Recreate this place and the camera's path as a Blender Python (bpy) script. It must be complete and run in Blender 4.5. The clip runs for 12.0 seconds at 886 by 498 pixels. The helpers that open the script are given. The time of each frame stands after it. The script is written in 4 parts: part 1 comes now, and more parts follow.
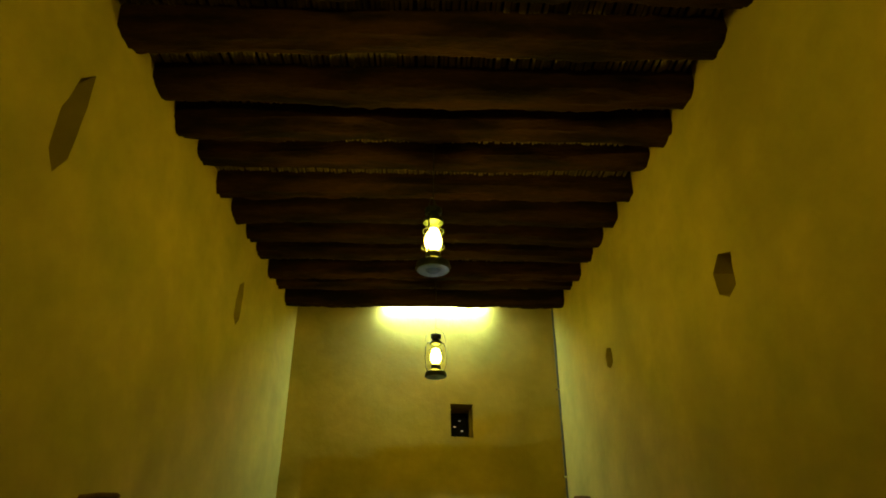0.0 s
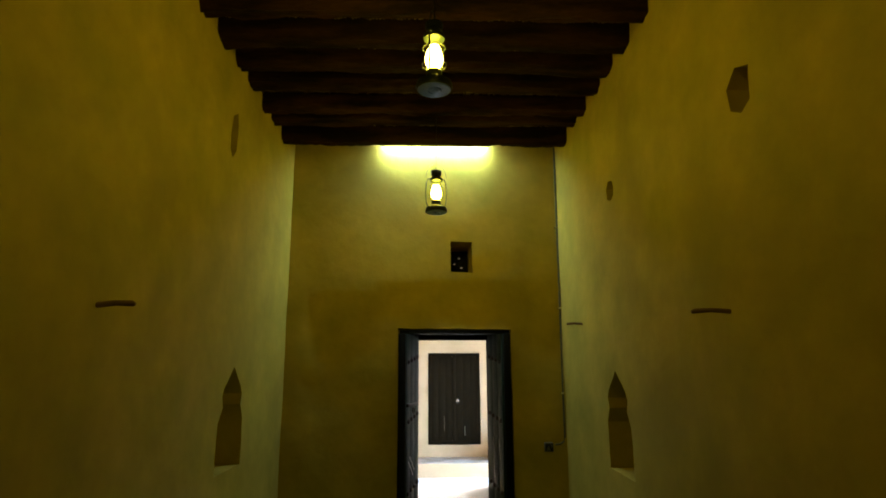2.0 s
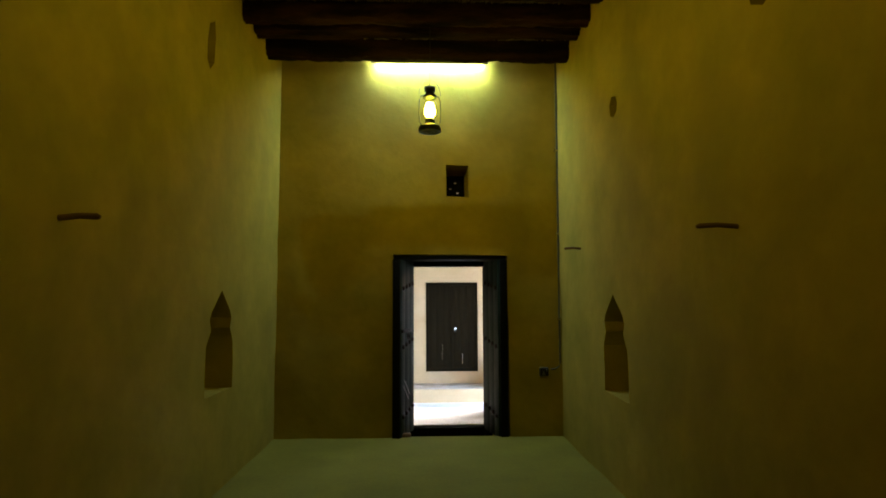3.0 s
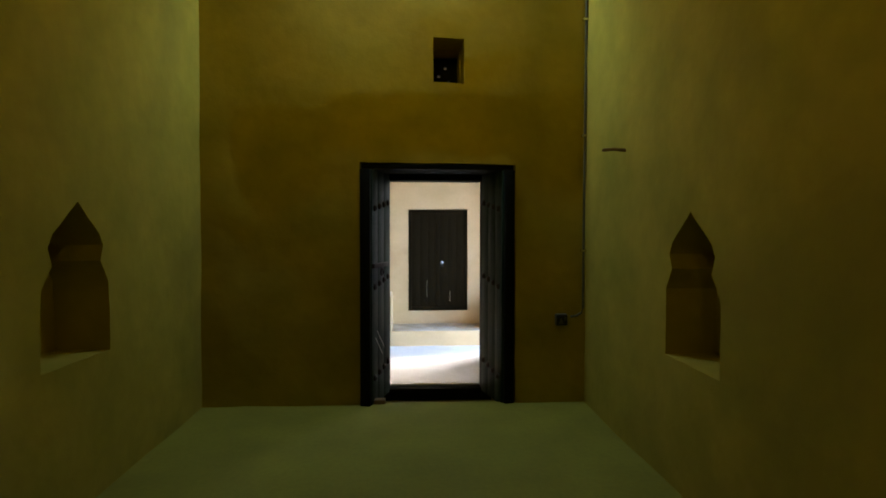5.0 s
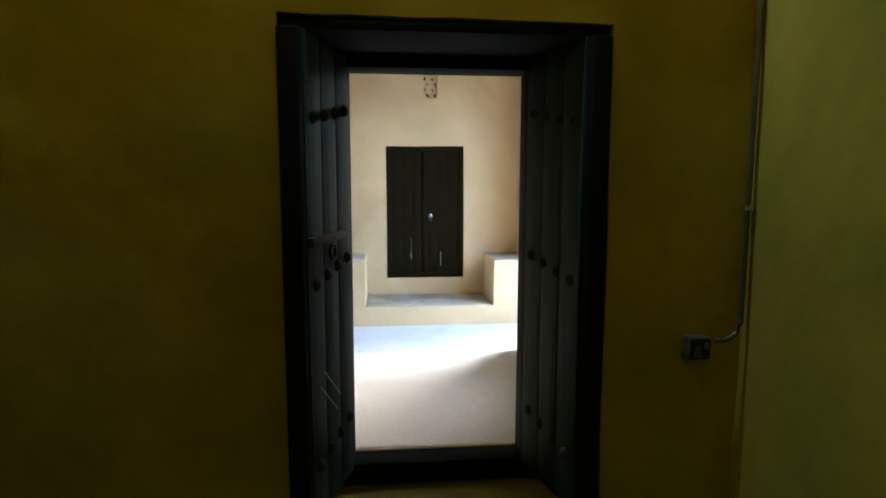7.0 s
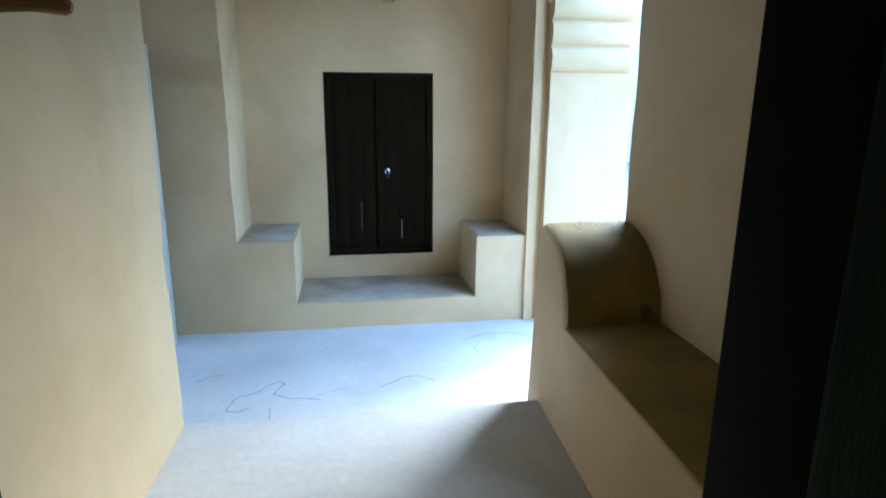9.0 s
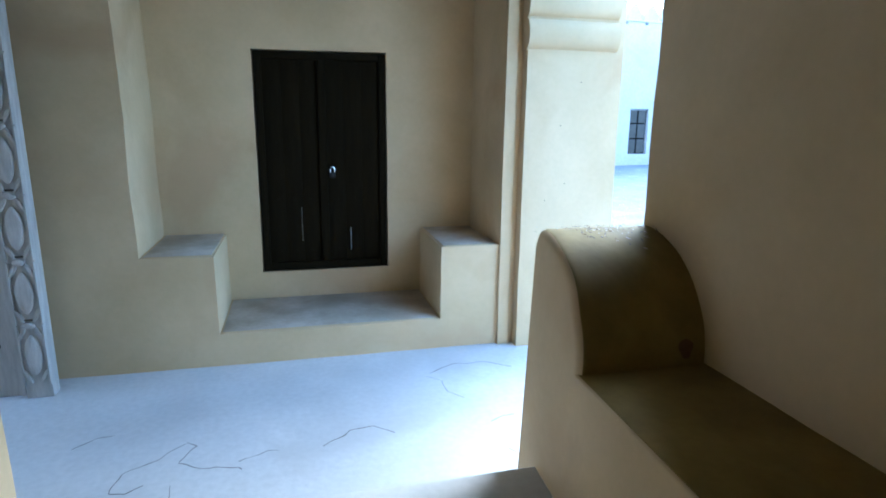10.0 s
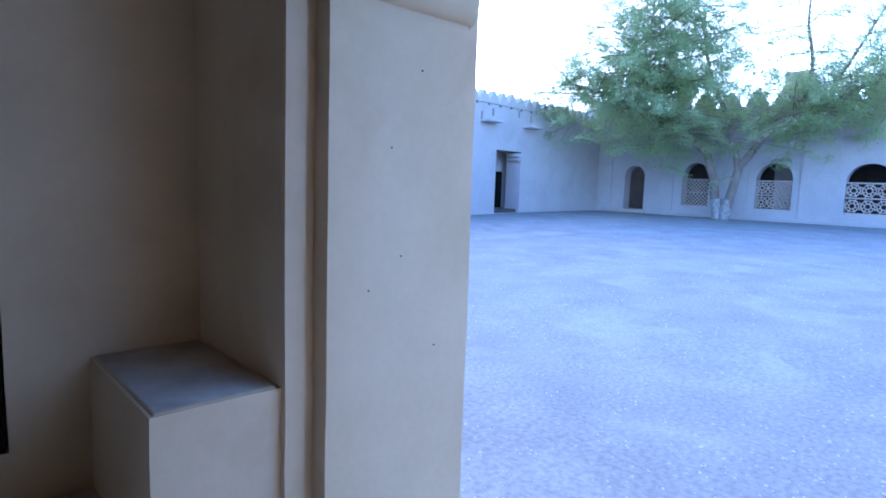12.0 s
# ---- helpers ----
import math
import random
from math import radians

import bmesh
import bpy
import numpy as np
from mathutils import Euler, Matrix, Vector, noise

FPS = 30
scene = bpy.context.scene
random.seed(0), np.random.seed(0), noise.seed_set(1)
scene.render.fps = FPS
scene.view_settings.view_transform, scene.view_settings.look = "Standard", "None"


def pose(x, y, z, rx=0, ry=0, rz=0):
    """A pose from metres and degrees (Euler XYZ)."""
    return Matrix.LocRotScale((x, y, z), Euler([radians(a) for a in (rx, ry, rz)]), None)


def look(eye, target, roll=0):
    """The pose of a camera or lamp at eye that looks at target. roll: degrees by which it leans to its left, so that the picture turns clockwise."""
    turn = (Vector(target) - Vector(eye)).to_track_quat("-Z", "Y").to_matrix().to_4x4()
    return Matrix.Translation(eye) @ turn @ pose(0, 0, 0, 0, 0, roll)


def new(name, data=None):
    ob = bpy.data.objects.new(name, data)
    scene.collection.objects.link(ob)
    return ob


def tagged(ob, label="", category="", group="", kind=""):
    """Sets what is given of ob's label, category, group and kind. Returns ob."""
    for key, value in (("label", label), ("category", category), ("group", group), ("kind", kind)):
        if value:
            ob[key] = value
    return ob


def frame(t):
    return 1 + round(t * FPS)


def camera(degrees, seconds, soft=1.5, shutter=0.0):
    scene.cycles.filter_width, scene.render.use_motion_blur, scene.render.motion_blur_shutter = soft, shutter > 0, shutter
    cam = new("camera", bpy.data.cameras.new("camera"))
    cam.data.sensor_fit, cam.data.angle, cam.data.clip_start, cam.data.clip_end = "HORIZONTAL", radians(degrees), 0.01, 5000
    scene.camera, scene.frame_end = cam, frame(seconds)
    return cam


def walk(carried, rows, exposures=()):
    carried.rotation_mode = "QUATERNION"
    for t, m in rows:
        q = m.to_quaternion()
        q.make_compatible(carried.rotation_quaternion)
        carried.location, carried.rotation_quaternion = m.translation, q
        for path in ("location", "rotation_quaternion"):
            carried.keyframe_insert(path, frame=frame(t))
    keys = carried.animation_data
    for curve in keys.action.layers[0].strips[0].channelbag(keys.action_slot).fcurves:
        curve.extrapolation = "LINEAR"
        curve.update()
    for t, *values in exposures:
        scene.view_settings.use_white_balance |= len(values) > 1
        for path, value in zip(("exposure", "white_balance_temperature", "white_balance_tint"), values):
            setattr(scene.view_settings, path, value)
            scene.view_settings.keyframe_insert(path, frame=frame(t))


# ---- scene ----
cam = camera(74.4, 12.0, soft=1.8)
PATH = [
    (0, (0.289, 0.544, 1.657), (0.344, 2.35, 2.514), -0.2),
    (0.5, (0.272, 0.569, 1.604), (0.328, 2.417, 2.368), -0.3),
    (1, (0.266, 0.59, 1.569), (0.324, 2.479, 2.221), -0.2),
    (1.5, (0.279, 0.606, 1.531), (0.339, 2.534, 2.06), -0.3),
    (2, (0.277, 0.647, 1.493), (0.339, 2.606, 1.887), -0.2),
    (2.5, (0.29, 0.72, 1.453), (0.346, 2.701, 1.723), -0.2),
    (3, (0.338, 0.844, 1.425), (0.399, 2.836, 1.595), -0.2),
    (3.2, (0.379, 0.9, 1.421), (0.44, 2.894, 1.556), -0.1),
    (5, (0.385, 2.453, 1.351), (0.497, 4.449, 1.294), 0.1),
    (5.5, (0.332, 3.021, 1.348), (0.46, 5.014, 1.246), 0.2),
    (6, (0.325, 3.635, 1.341), (0.476, 5.625, 1.202), 0.3),
    (6.5, (0.303, 4.242, 1.331), (0.472, 6.226, 1.145), 0.2),
    (7, (0.381, 4.858, 1.317), (0.564, 6.835, 1.079), 0.1),
    (7.2, (0.361, 5.097, 1.342), (0.596, 7.065, 1.07), 0.1),
    (9, (0.569, 7.027, 1.428), (0.88, 8.946, 0.961), 0.5),
    (9.5, (0.656, 7.496, 1.295), (1.032, 9.403, 0.821), 0.5),
    (10, (0.676, 7.935, 1.251), (1.146, 9.828, 0.811), 0.7),
    (10.5, (0.693, 8.531, 1.232), (1.297, 10.407, 0.887), 0.8),
    (11, (0.834, 9.13, 1.113), (1.676, 10.924, 0.845), 0.9),
    (11.5, (0.954, 9.736, 1.094), (2.038, 11.397, 0.84), 1.3),
    (12, (1.176, 10.238, 1.073), (2.527, 11.694, 0.843), 1.9),
]
EXPOSURES = [(0.0, 5.73, 6500, 10), (2.5, 5.3, 6500, 10), (5.0, 4.85, 6500, 8), (7.2, 4.8, 6000, 3), (9.0, 4.1, 5050, -3), (9.5, 3.85, 4950, -4), (10.5, 3.75, 4950, 2), (11.0, 3.6, 4950, 8), (11.5, 3.2, 4800, 11), (12.0, 2.5, 4450, 18)]
SKY, SUN, LANTERN, TUBE_POWER = 0.15, 0.28, 3.4, 9.4
# cracks of the hall floor: points and half width
CRACKS = [([(1.55, 11.75), (1.75, 11.88), (2.0, 11.85), (2.2, 11.7)], 0.0058), ([(0.75, 10.95), (0.9, 11.08), (1.05, 11.1), (1.2, 10.98)], 0.0058),
          ([(-0.28, 10.75), (-0.27, 10.9), (-0.12, 11.0), (0.0, 11.15), (0.06, 11.1), (-0.02, 10.95), (0.15, 10.85), (0.3, 10.85), (0.33, 10.8)], 0.0048),
          ([(-0.28, 10.75), (-0.2, 10.72), (-0.12, 10.8)], 0.0067), ([(0.3, 10.9), (0.45, 10.97), (0.52, 10.95)], 0.0038), ([(1.75, 11.0), (1.85, 11.05), (1.95, 11.06)], 0.0048),
          ([(1.75, 10.7), (1.8, 10.62), (1.78, 10.55)], 0.0038), ([(-0.55, 10.55), (-0.45, 10.62)], 0.0048), ([(-0.6, 11.2), (-0.5, 11.3), (-0.38, 11.33)], 0.0038),
          ([(1.5, 11.7), (1.6, 11.6), (1.58, 11.45), (1.7, 11.3)], 0.0029), ([(0.0, 10.75), (0.02, 10.5), (0.0, 10.3)], 0.0029)]
walk(cam, [(t, look(eye, target, roll)) for t, eye, target, roll in PATH],
     exposures=EXPOSURES)

# ---- light ----
world = bpy.data.worlds.new("sky")
scene.world = world
world.use_nodes = True
wn = world.node_tree
sky = wn.nodes.new("ShaderNodeTexSky")
sky.sky_type, sky.sun_disc = "NISHITA", False
az, el = radians(50), radians(34)
sky.sun_elevation, sky.sun_rotation = el, az
sky.dust_density = 1.0
wn.links.new(sky.outputs[0], wn.nodes["Background"].inputs[0])
wn.nodes["Background"].inputs[1].default_value = SKY

sun = new("sun", bpy.data.lights.new("sun", "SUN"))
sun.data.energy, sun.data.angle, sun.data.color = SUN, radians(45), (1.0, 0.98, 0.95)
sun.matrix_world = look((0, 0, 20), (-math.sin(az), -math.cos(az), 20 - math.tan(el)))

# ---- materials ----


def mat(name, colour, colour2=None, rough=0.9, metal=0.0, scale=3.0, fine=60.0, bump=0.15, depth=0.01, spread=0.25, stain=None,
        per_object=0.0, stretch=(1, 1, 1), spec=0.3, grainy=0.25):
    """A surface: two colours mixed by broad and fine noise, optional stains, and relief."""
    m = bpy.data.materials.new(name)
    m.use_nodes = True
    nt = m.node_tree
    n, l = nt.nodes, nt.links
    b = n["Principled BSDF"]
    b.inputs["Roughness"].default_value, b.inputs["Metallic"].default_value = rough, metal
    b.inputs["Specular IOR Level"].default_value = spec
    geo = n.new("ShaderNodeNewGeometry")
    mp = n.new("ShaderNodeMapping")
    mp.inputs["Scale"].default_value = stretch
    l.new(geo.outputs["Position"], mp.inputs[0])
    big, small = n.new("ShaderNodeTexNoise"), n.new("ShaderNodeTexNoise")
    for node, s, d in ((big, scale, 5), (small, fine, 3)):
        node.inputs["Scale"].default_value, node.inputs["Detail"].default_value = s, d
        l.new(mp.outputs[0], node.inputs["Vector"])
    c2 = colour2 or tuple(c * 0.7 for c in colour)
    ramp = n.new("ShaderNodeMapRange")
    ramp.inputs["From Min"].default_value, ramp.inputs["From Max"].default_value = 0.5 - spread, 0.5 + spread
    l.new(big.outputs[0], ramp.inputs["Value"])
    mix = n.new("ShaderNodeMix")
    mix.data_type = "RGBA"
    mix.inputs["A"].default_value, mix.inputs["B"].default_value = (*colour, 1), (*c2, 1)
    l.new(ramp.outputs[0], mix.inputs["Factor"])
    grain = n.new("ShaderNodeMix")
    grain.data_type, grain.blend_type = "RGBA", "MULTIPLY"
    grain.inputs["Factor"].default_value = grainy
    gr = n.new("ShaderNodeMapRange")
    gr.inputs["From Min"].default_value, gr.inputs["From Max"].default_value = 0.3, 0.7
    gr.inputs["To Min"].default_value, gr.inputs["To Max"].default_value = 0.72, 1.12
    l.new(small.outputs[0], gr.inputs["Value"])
    l.new(mix.outputs["Result"], grain.inputs["A"])
    l.new(gr.outputs[0], grain.inputs["B"])
    out = grain.outputs["Result"]
    if stain:
        sc, amount = stain
        st = n.new("ShaderNodeTexNoise")
        st.inputs["Scale"].default_value, st.inputs["Detail"].default_value = 0.9, 8
        st.inputs["Distortion"].default_value = 0.6
        l.new(mp.outputs[0], st.inputs["Vector"])
        sr = n.new("ShaderNodeMapRange")
        sr.inputs["From Min"].default_value, sr.inputs["From Max"].default_value = 0.52, 0.66
        sr.inputs["To Max"].default_value = amount
        l.new(st.outputs[0], sr.inputs["Value"])
        sm = n.new("ShaderNodeMix")
        sm.data_type = "RGBA"
        sm.inputs["B"].default_value = (*sc, 1)
        l.new(out, sm.inputs["A"])
        l.new(sr.outputs[0], sm.inputs["Factor"])
        out = sm.outputs["Result"]
    if per_object:
        info = n.new("ShaderNodeObjectInfo")
        hs = n.new("ShaderNodeHueSaturation")
        pr = n.new("ShaderNodeMapRange")
        pr.inputs["To Min"].default_value, pr.inputs["To Max"].default_value = 1 - per_object, 1 + per_object
        l.new(info.outputs["Random"], pr.inputs["Value"])
        l.new(pr.outputs[0], hs.inputs["Value"])
        l.new(out, hs.inputs["Color"])
        out = hs.outputs["Color"]
    l.new(out, b.inputs["Base Color"])
    bp = n.new("ShaderNodeBump")
    bp.inputs["Strength"].default_value, bp.inputs["Distance"].default_value = bump, depth
    add = n.new("ShaderNodeMath")
    add.operation = "MULTIPLY_ADD"
    add.inputs[1].default_value = 0.35
    l.new(small.outputs[0], add.inputs[0])
    l.new(big.outputs[0], add.inputs[2])
    l.new(add.outputs[0], bp.inputs["Height"])
    l.new(bp.outputs[0], b.inputs["Normal"])
    return m


def glow(name, colour, strength):
    m = bpy.data.materials.new(name)
    m.use_nodes = True
    b = m.node_tree.nodes["Principled BSDF"]
    b.inputs["Base Color"].default_value = (*colour, 1)
    b.inputs["Emission Color"].default_value = (*colour, 1)
    b.inputs["Emission Strength"].default_value = strength
    return m


def clear_glass(name):
    m = bpy.data.materials.new(name)
    m.use_nodes = True
    n, l = m.node_tree.nodes, m.node_tree.links
    tr, gl, mx = n.new("ShaderNodeBsdfTransparent"), n.new("ShaderNodeBsdfGlossy"), n.new("ShaderNodeMixShader")
    tr.inputs[0].default_value = (0.96, 0.98, 0.95, 1)
    gl.inputs["Roughness"].default_value = 0.03
    mx.inputs[0].default_value = 0.08
    l.new(tr.outputs[0], mx.inputs[1])
    l.new(gl.outputs[0], mx.inputs[2])
    l.new(mx.outputs[0], n["Material Output"].inputs[0])
    return m


PLASTER = mat("mud_plaster", (0.44, 0.317, 0.042), (0.305, 0.245, 0.028), rough=0.93, scale=2.6, fine=11, bump=0.4, depth=0.02,
              stain=((0.26, 0.195, 0.03), 0.55))
PLASTER_HALL = mat("pale_plaster", (0.625, 0.485, 0.30), (0.515, 0.395, 0.23), rough=0.9, scale=1.3, fine=24, bump=0.25, depth=0.012, grainy=0.10, spread=0.17,
                   stain=((0.45, 0.315, 0.18), 0.6))
PLASTER_OUT = mat("sun_bleached_plaster", (0.54, 0.485, 0.45), (0.47, 0.42, 0.39), rough=0.92, scale=0.8, fine=12, bump=0.3, depth=0.03,
                  stain=((0.41, 0.36, 0.33), 0.4))
SEAT_TOP = mat("polished_earth_plaster", (0.33, 0.245, 0.075), (0.20, 0.148, 0.045), rough=0.72, scale=5, fine=30, bump=0.25, depth=0.01,
               stain=((0.12, 0.088, 0.036), 0.55), spec=0.3)
FLOOR = mat("screed_floor", (0.68, 0.67, 0.66), (0.57, 0.56, 0.55), rough=0.8, scale=1.6, fine=25, bump=0.35, depth=0.01,
            stain=((0.48, 0.47, 0.455), 0.5))
FLOOR_ROOM = mat("trodden_earth_floor", (0.28, 0.24, 0.03), (0.21, 0.175, 0.022), rough=0.75, scale=2.0, fine=30, bump=0.3, depth=0.01,
                 stain=((0.21, 0.18, 0.025), 0.4))
GRAVEL = mat("gravel_ground", (0.29, 0.285, 0.28), (0.205, 0.20, 0.195), rough=0.97, scale=1.1, fine=26, bump=0.5, depth=0.02, grainy=1.0,
             stain=((0.37, 0.365, 0.355), 0.3))
PALM = mat("palm_trunk", (0.042, 0.0175, 0.006), (0.010, 0.0055, 0.003), rough=0.95, scale=9, fine=70, bump=1.0, depth=0.03, stretch=(0.22, 1, 1),
           spread=0.14, per_object=0.35, spec=0.1, grainy=0.7)
REED = mat("reed_matting", (0.17, 0.115, 0.045), (0.06, 0.04, 0.016), rough=0.85, scale=6, fine=40, bump=0.4, depth=0.005)
DOOR_DARK = mat("dark_door_wood", (0.0125, 0.0088, 0.0032), (0.0075, 0.0052, 0.002), rough=0.9, scale=6, fine=60, bump=0.5, depth=0.006,
                stretch=(6, 6, 0.6), spec=0.08)
LEAF_WOOD = mat("weathered_teal_wood", (0.015, 0.034, 0.026), (0.006, 0.013, 0.010), rough=0.7, scale=5, fine=50, bump=0.5, depth=0.006,
                stretch=(6, 6, 0.5), spec=0.15)
BLACK_WOOD = mat("blackened_wood", (0.006, 0.006, 0.005), (0.004, 0.004, 0.0035), rough=0.8, scale=5, fine=40, bump=0.4, depth=0.005, spec=0.1)
GREY_WOOD = mat("sun_greyed_carved_wood", (0.52, 0.50, 0.47), (0.36, 0.34, 0.31), rough=0.8, scale=7, fine=50, bump=0.6, depth=0.008,
                stretch=(5, 5, 0.7))
PEG_WOOD = mat("peg_wood", (0.22, 0.13, 0.06), (0.11, 0.06, 0.03), rough=0.8, scale=10, fine=80, bump=0.5, depth=0.004)
IRON = mat("dark_iron", (0.028, 0.025, 0.022), (0.018, 0.016, 0.014), rough=0.75, metal=0.4, scale=12, fine=90, bump=0.3, depth=0.002)
STEEL = mat("bright_steel", (0.75, 0.75, 0.75), (0.6, 0.6, 0.6), rough=0.25, metal=1.0, scale=12, fine=90, bump=0.05, depth=0.001)
LANTERN_TIN = mat("lantern_enamel", (0.016, 0.024, 0.021), (0.010, 0.015, 0.013), rough=0.45, metal=0.0, scale=14, fine=80, bump=0.1, depth=0.001)
# Zinc coloured blue for the daylight that falls on the tank's underside.
LANTERN_BASE = mat("daylit_blue_zinc", (0.26, 0.40, 0.80), (0.20, 0.32, 0.66), rough=0.4, metal=0.0, scale=14, fine=80, bump=0.1, depth=0.001)
CONDUIT = mat("painted_conduit", (0.12, 0.115, 0.08), (0.08, 0.075, 0.05), rough=0.45, metal=0.3, scale=8, fine=60, bump=0.1, depth=0.001)
CRACK_SHADE = mat("crack_and_gap_shade", (0.13, 0.115, 0.10), (0.08, 0.07, 0.06), rough=0.95, scale=20, fine=90, bump=0.2, depth=0.001)
BARK = mat("acacia_bark", (0.30, 0.235, 0.18), (0.19, 0.15, 0.115), rough=0.95, scale=5, fine=25, bump=0.8, depth=0.03, stretch=(1, 1, 0.4))
WHITEWASH = mat("whitewashed_bark", (0.50, 0.47, 0.43), (0.24, 0.20, 0.16), rough=0.9, scale=6, fine=25, bump=0.6, depth=0.02)
# Leaf colours are lightened: the bright sky's haze over the crown is in them.
FOLIAGE = mat("acacia_foliage", (0.36, 0.42, 0.21), (0.25, 0.31, 0.14), rough=0.7, scale=0.6, fine=6, bump=0.0)
fn, fl = FOLIAGE.node_tree.nodes, FOLIAGE.node_tree.links
thin, both = fn.new("ShaderNodeBsdfTranslucent"), fn.new("ShaderNodeMixShader")
thin.inputs[0].default_value = (0.60, 0.68, 0.34, 1)
both.inputs[0].default_value = 0.55
fl.new(fn["Principled BSDF"].outputs[0], both.inputs[1])
fl.new(thin.outputs[0], both.inputs[2])
fl.new(both.outputs[0], fn["Material Output"].inputs[0])
STONE = mat("pale_stone", (0.75, 0.73, 0.70), (0.6, 0.58, 0.55), rough=0.9, scale=10, fine=50, bump=0.4, depth=0.01)
# Room shade put into a dark base colour, reused for the tall shutter panels.
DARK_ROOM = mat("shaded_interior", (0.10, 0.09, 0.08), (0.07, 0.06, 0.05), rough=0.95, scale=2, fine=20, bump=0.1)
LATTICE = mat("carved_gypsum", (0.58, 0.47, 0.38), (0.50, 0.40, 0.32), rough=0.9, scale=4, fine=30, bump=0.2, depth=0.01)
SHUTTER = mat("grey_shutter_wood", (0.26, 0.25, 0.25), (0.18, 0.17, 0.18), rough=0.8, scale=4, fine=40, bump=0.3, depth=0.01)
BULB = glow("lit_lantern_bulb", (1.0, 0.76, 0.05), LANTERN)
TUBE = glow("lit_fluorescent_tube", (0.64, 0.94, 1.05), TUBE_POWER)
GLASS = clear_glass("chimney_glass")

# ---- mesh helpers ----


def finish(bm, smooth=True, angle=35):
    me = bpy.data.meshes.new("mesh")
    bmesh.ops.recalc_face_normals(bm, faces=bm.faces[:])
    bm.to_mesh(me)
    bm.free()
    if smooth:
        me.shade_smooth()
        me.set_sharp_from_angle(angle=radians(angle))
    return me


def thing(name, bm, material, label="", category="", group="", kind="", smooth=True):
    me = finish(bm, smooth)
    me.materials.append(material)
    return tagged(new(name, me), label, category, group, kind)


def part(name, bm, material, parent, label="", smooth=True):
    me = finish(bm, smooth)
    me.materials.append(material)
    ob = new(name, me)
    ob.parent = parent
    if label:
        tagged(ob, label)
    return ob


def holder(name, m, label, category, group="", kind=""):
    ob = new(name)
    ob.matrix_world = m
    ob.empty_display_size = 0.1
    return tagged(ob, label, category, group, kind)


def box(bm, x0, x1, y0, y1, z0, z1, bevel=0.0, seg=2):
    r = bmesh.ops.create_cube(bm, size=1, matrix=Matrix.Translation(((x0 + x1) / 2, (y0 + y1) / 2, (z0 + z1) / 2))
                              @ Matrix.Diagonal((x1 - x0, y1 - y0, z1 - z0, 1)))
    if bevel:
        es = list({e for v in r["verts"] for e in v.link_edges})
        bmesh.ops.bevel(bm, geom=es, offset=bevel, segments=seg, affect="EDGES", profile=0.5)
    return bm


def boxed(*a, **k):
    return box(bmesh.new(), *a, **k)


def lathe(bm, profile, m=Matrix(), steps=24):
    """A turned shape: profile rows of (radius, height)."""
    rings = []
    for r, z in profile:
        rings.append([bm.verts.new(m @ Vector((r * math.cos(2 * math.pi * k / steps), r * math.sin(2 * math.pi * k / steps), z)))
                      for k in range(steps)])
    for a, b in zip(rings, rings[1:]):
        for k in range(steps):
            bm.faces.new((a[k], a[(k + 1) % steps], b[(k + 1) % steps], b[k]))
    for ring in (rings[0], rings[-1]):
        bm.faces.new(ring)
    return bm


def tube(bm, points, radii, steps=8):
    """A tapered tube along points."""
    pts = [Vector(p) for p in points]
    if not hasattr(radii, "__len__"):
        radii = [radii] * len(pts)
    rings = []
    for k, p in enumerate(pts):
        d = (pts[min(k + 1, len(pts) - 1)] - pts[max(k - 1, 0)]).normalized()
        a = d.cross(Vector((0, 0, 1)) if abs(d.z) < 0.9 else Vector((1, 0, 0))).normalized()
        b = d.cross(a)
        rings.append([bm.verts.new(p + radii[k] * (math.cos(2 * math.pi * s / steps) * a + math.sin(2 * math.pi * s / steps) * b))
                      for s in range(steps)])
    for u, v in zip(rings, rings[1:]):
        for s in range(steps):
            bm.faces.new((u[s], u[(s + 1) % steps], v[(s + 1) % steps], v[s]))
    bm.faces.new(rings[0])
    bm.faces.new(rings[-1])
    return bm


def prism(outline, axis, a, b):
    """A solid with the outline's points in the plane across axis ('x' or 'y'), from a to b along it."""
    bm = bmesh.new()
    lo = [bm.verts.new((a, u, v) if axis == "x" else (u, a, v)) for u, v in outline]
    hi = [bm.verts.new((b, u, v) if axis == "x" else (u, b, v)) for u, v in outline]
    bm.faces.new(lo)
    bm.faces.new(hi)
    n = len(outline)
    for k in range(n):
        bm.faces.new((lo[k], lo[(k + 1) % n], hi[(k + 1) % n], hi[k]))
    bmesh.ops.recalc_face_normals(bm, faces=bm.faces[:])
    return bm


def ragged(outline, step=0.11, amp=0.009):
    """The outline with more points along it, each a little off, as a hand-cut edge."""
    pts = []
    for k, (a, b) in enumerate(zip(outline, outline[1:] + outline[:1])):
        n = max(1, int(math.dist(a, b) / step))
        for j in range(n):
            u, v = a[0] + (b[0] - a[0]) * j / n, a[1] + (b[1] - a[1]) * j / n
            q = noise.noise_vector((u * 2.3, v * 2.3, 7.7)) + 0.6 * noise.noise_vector((u * 9, v * 9, 1.3))
            pts.append((u + amp * q.x, v + amp * q.y))
    return pts


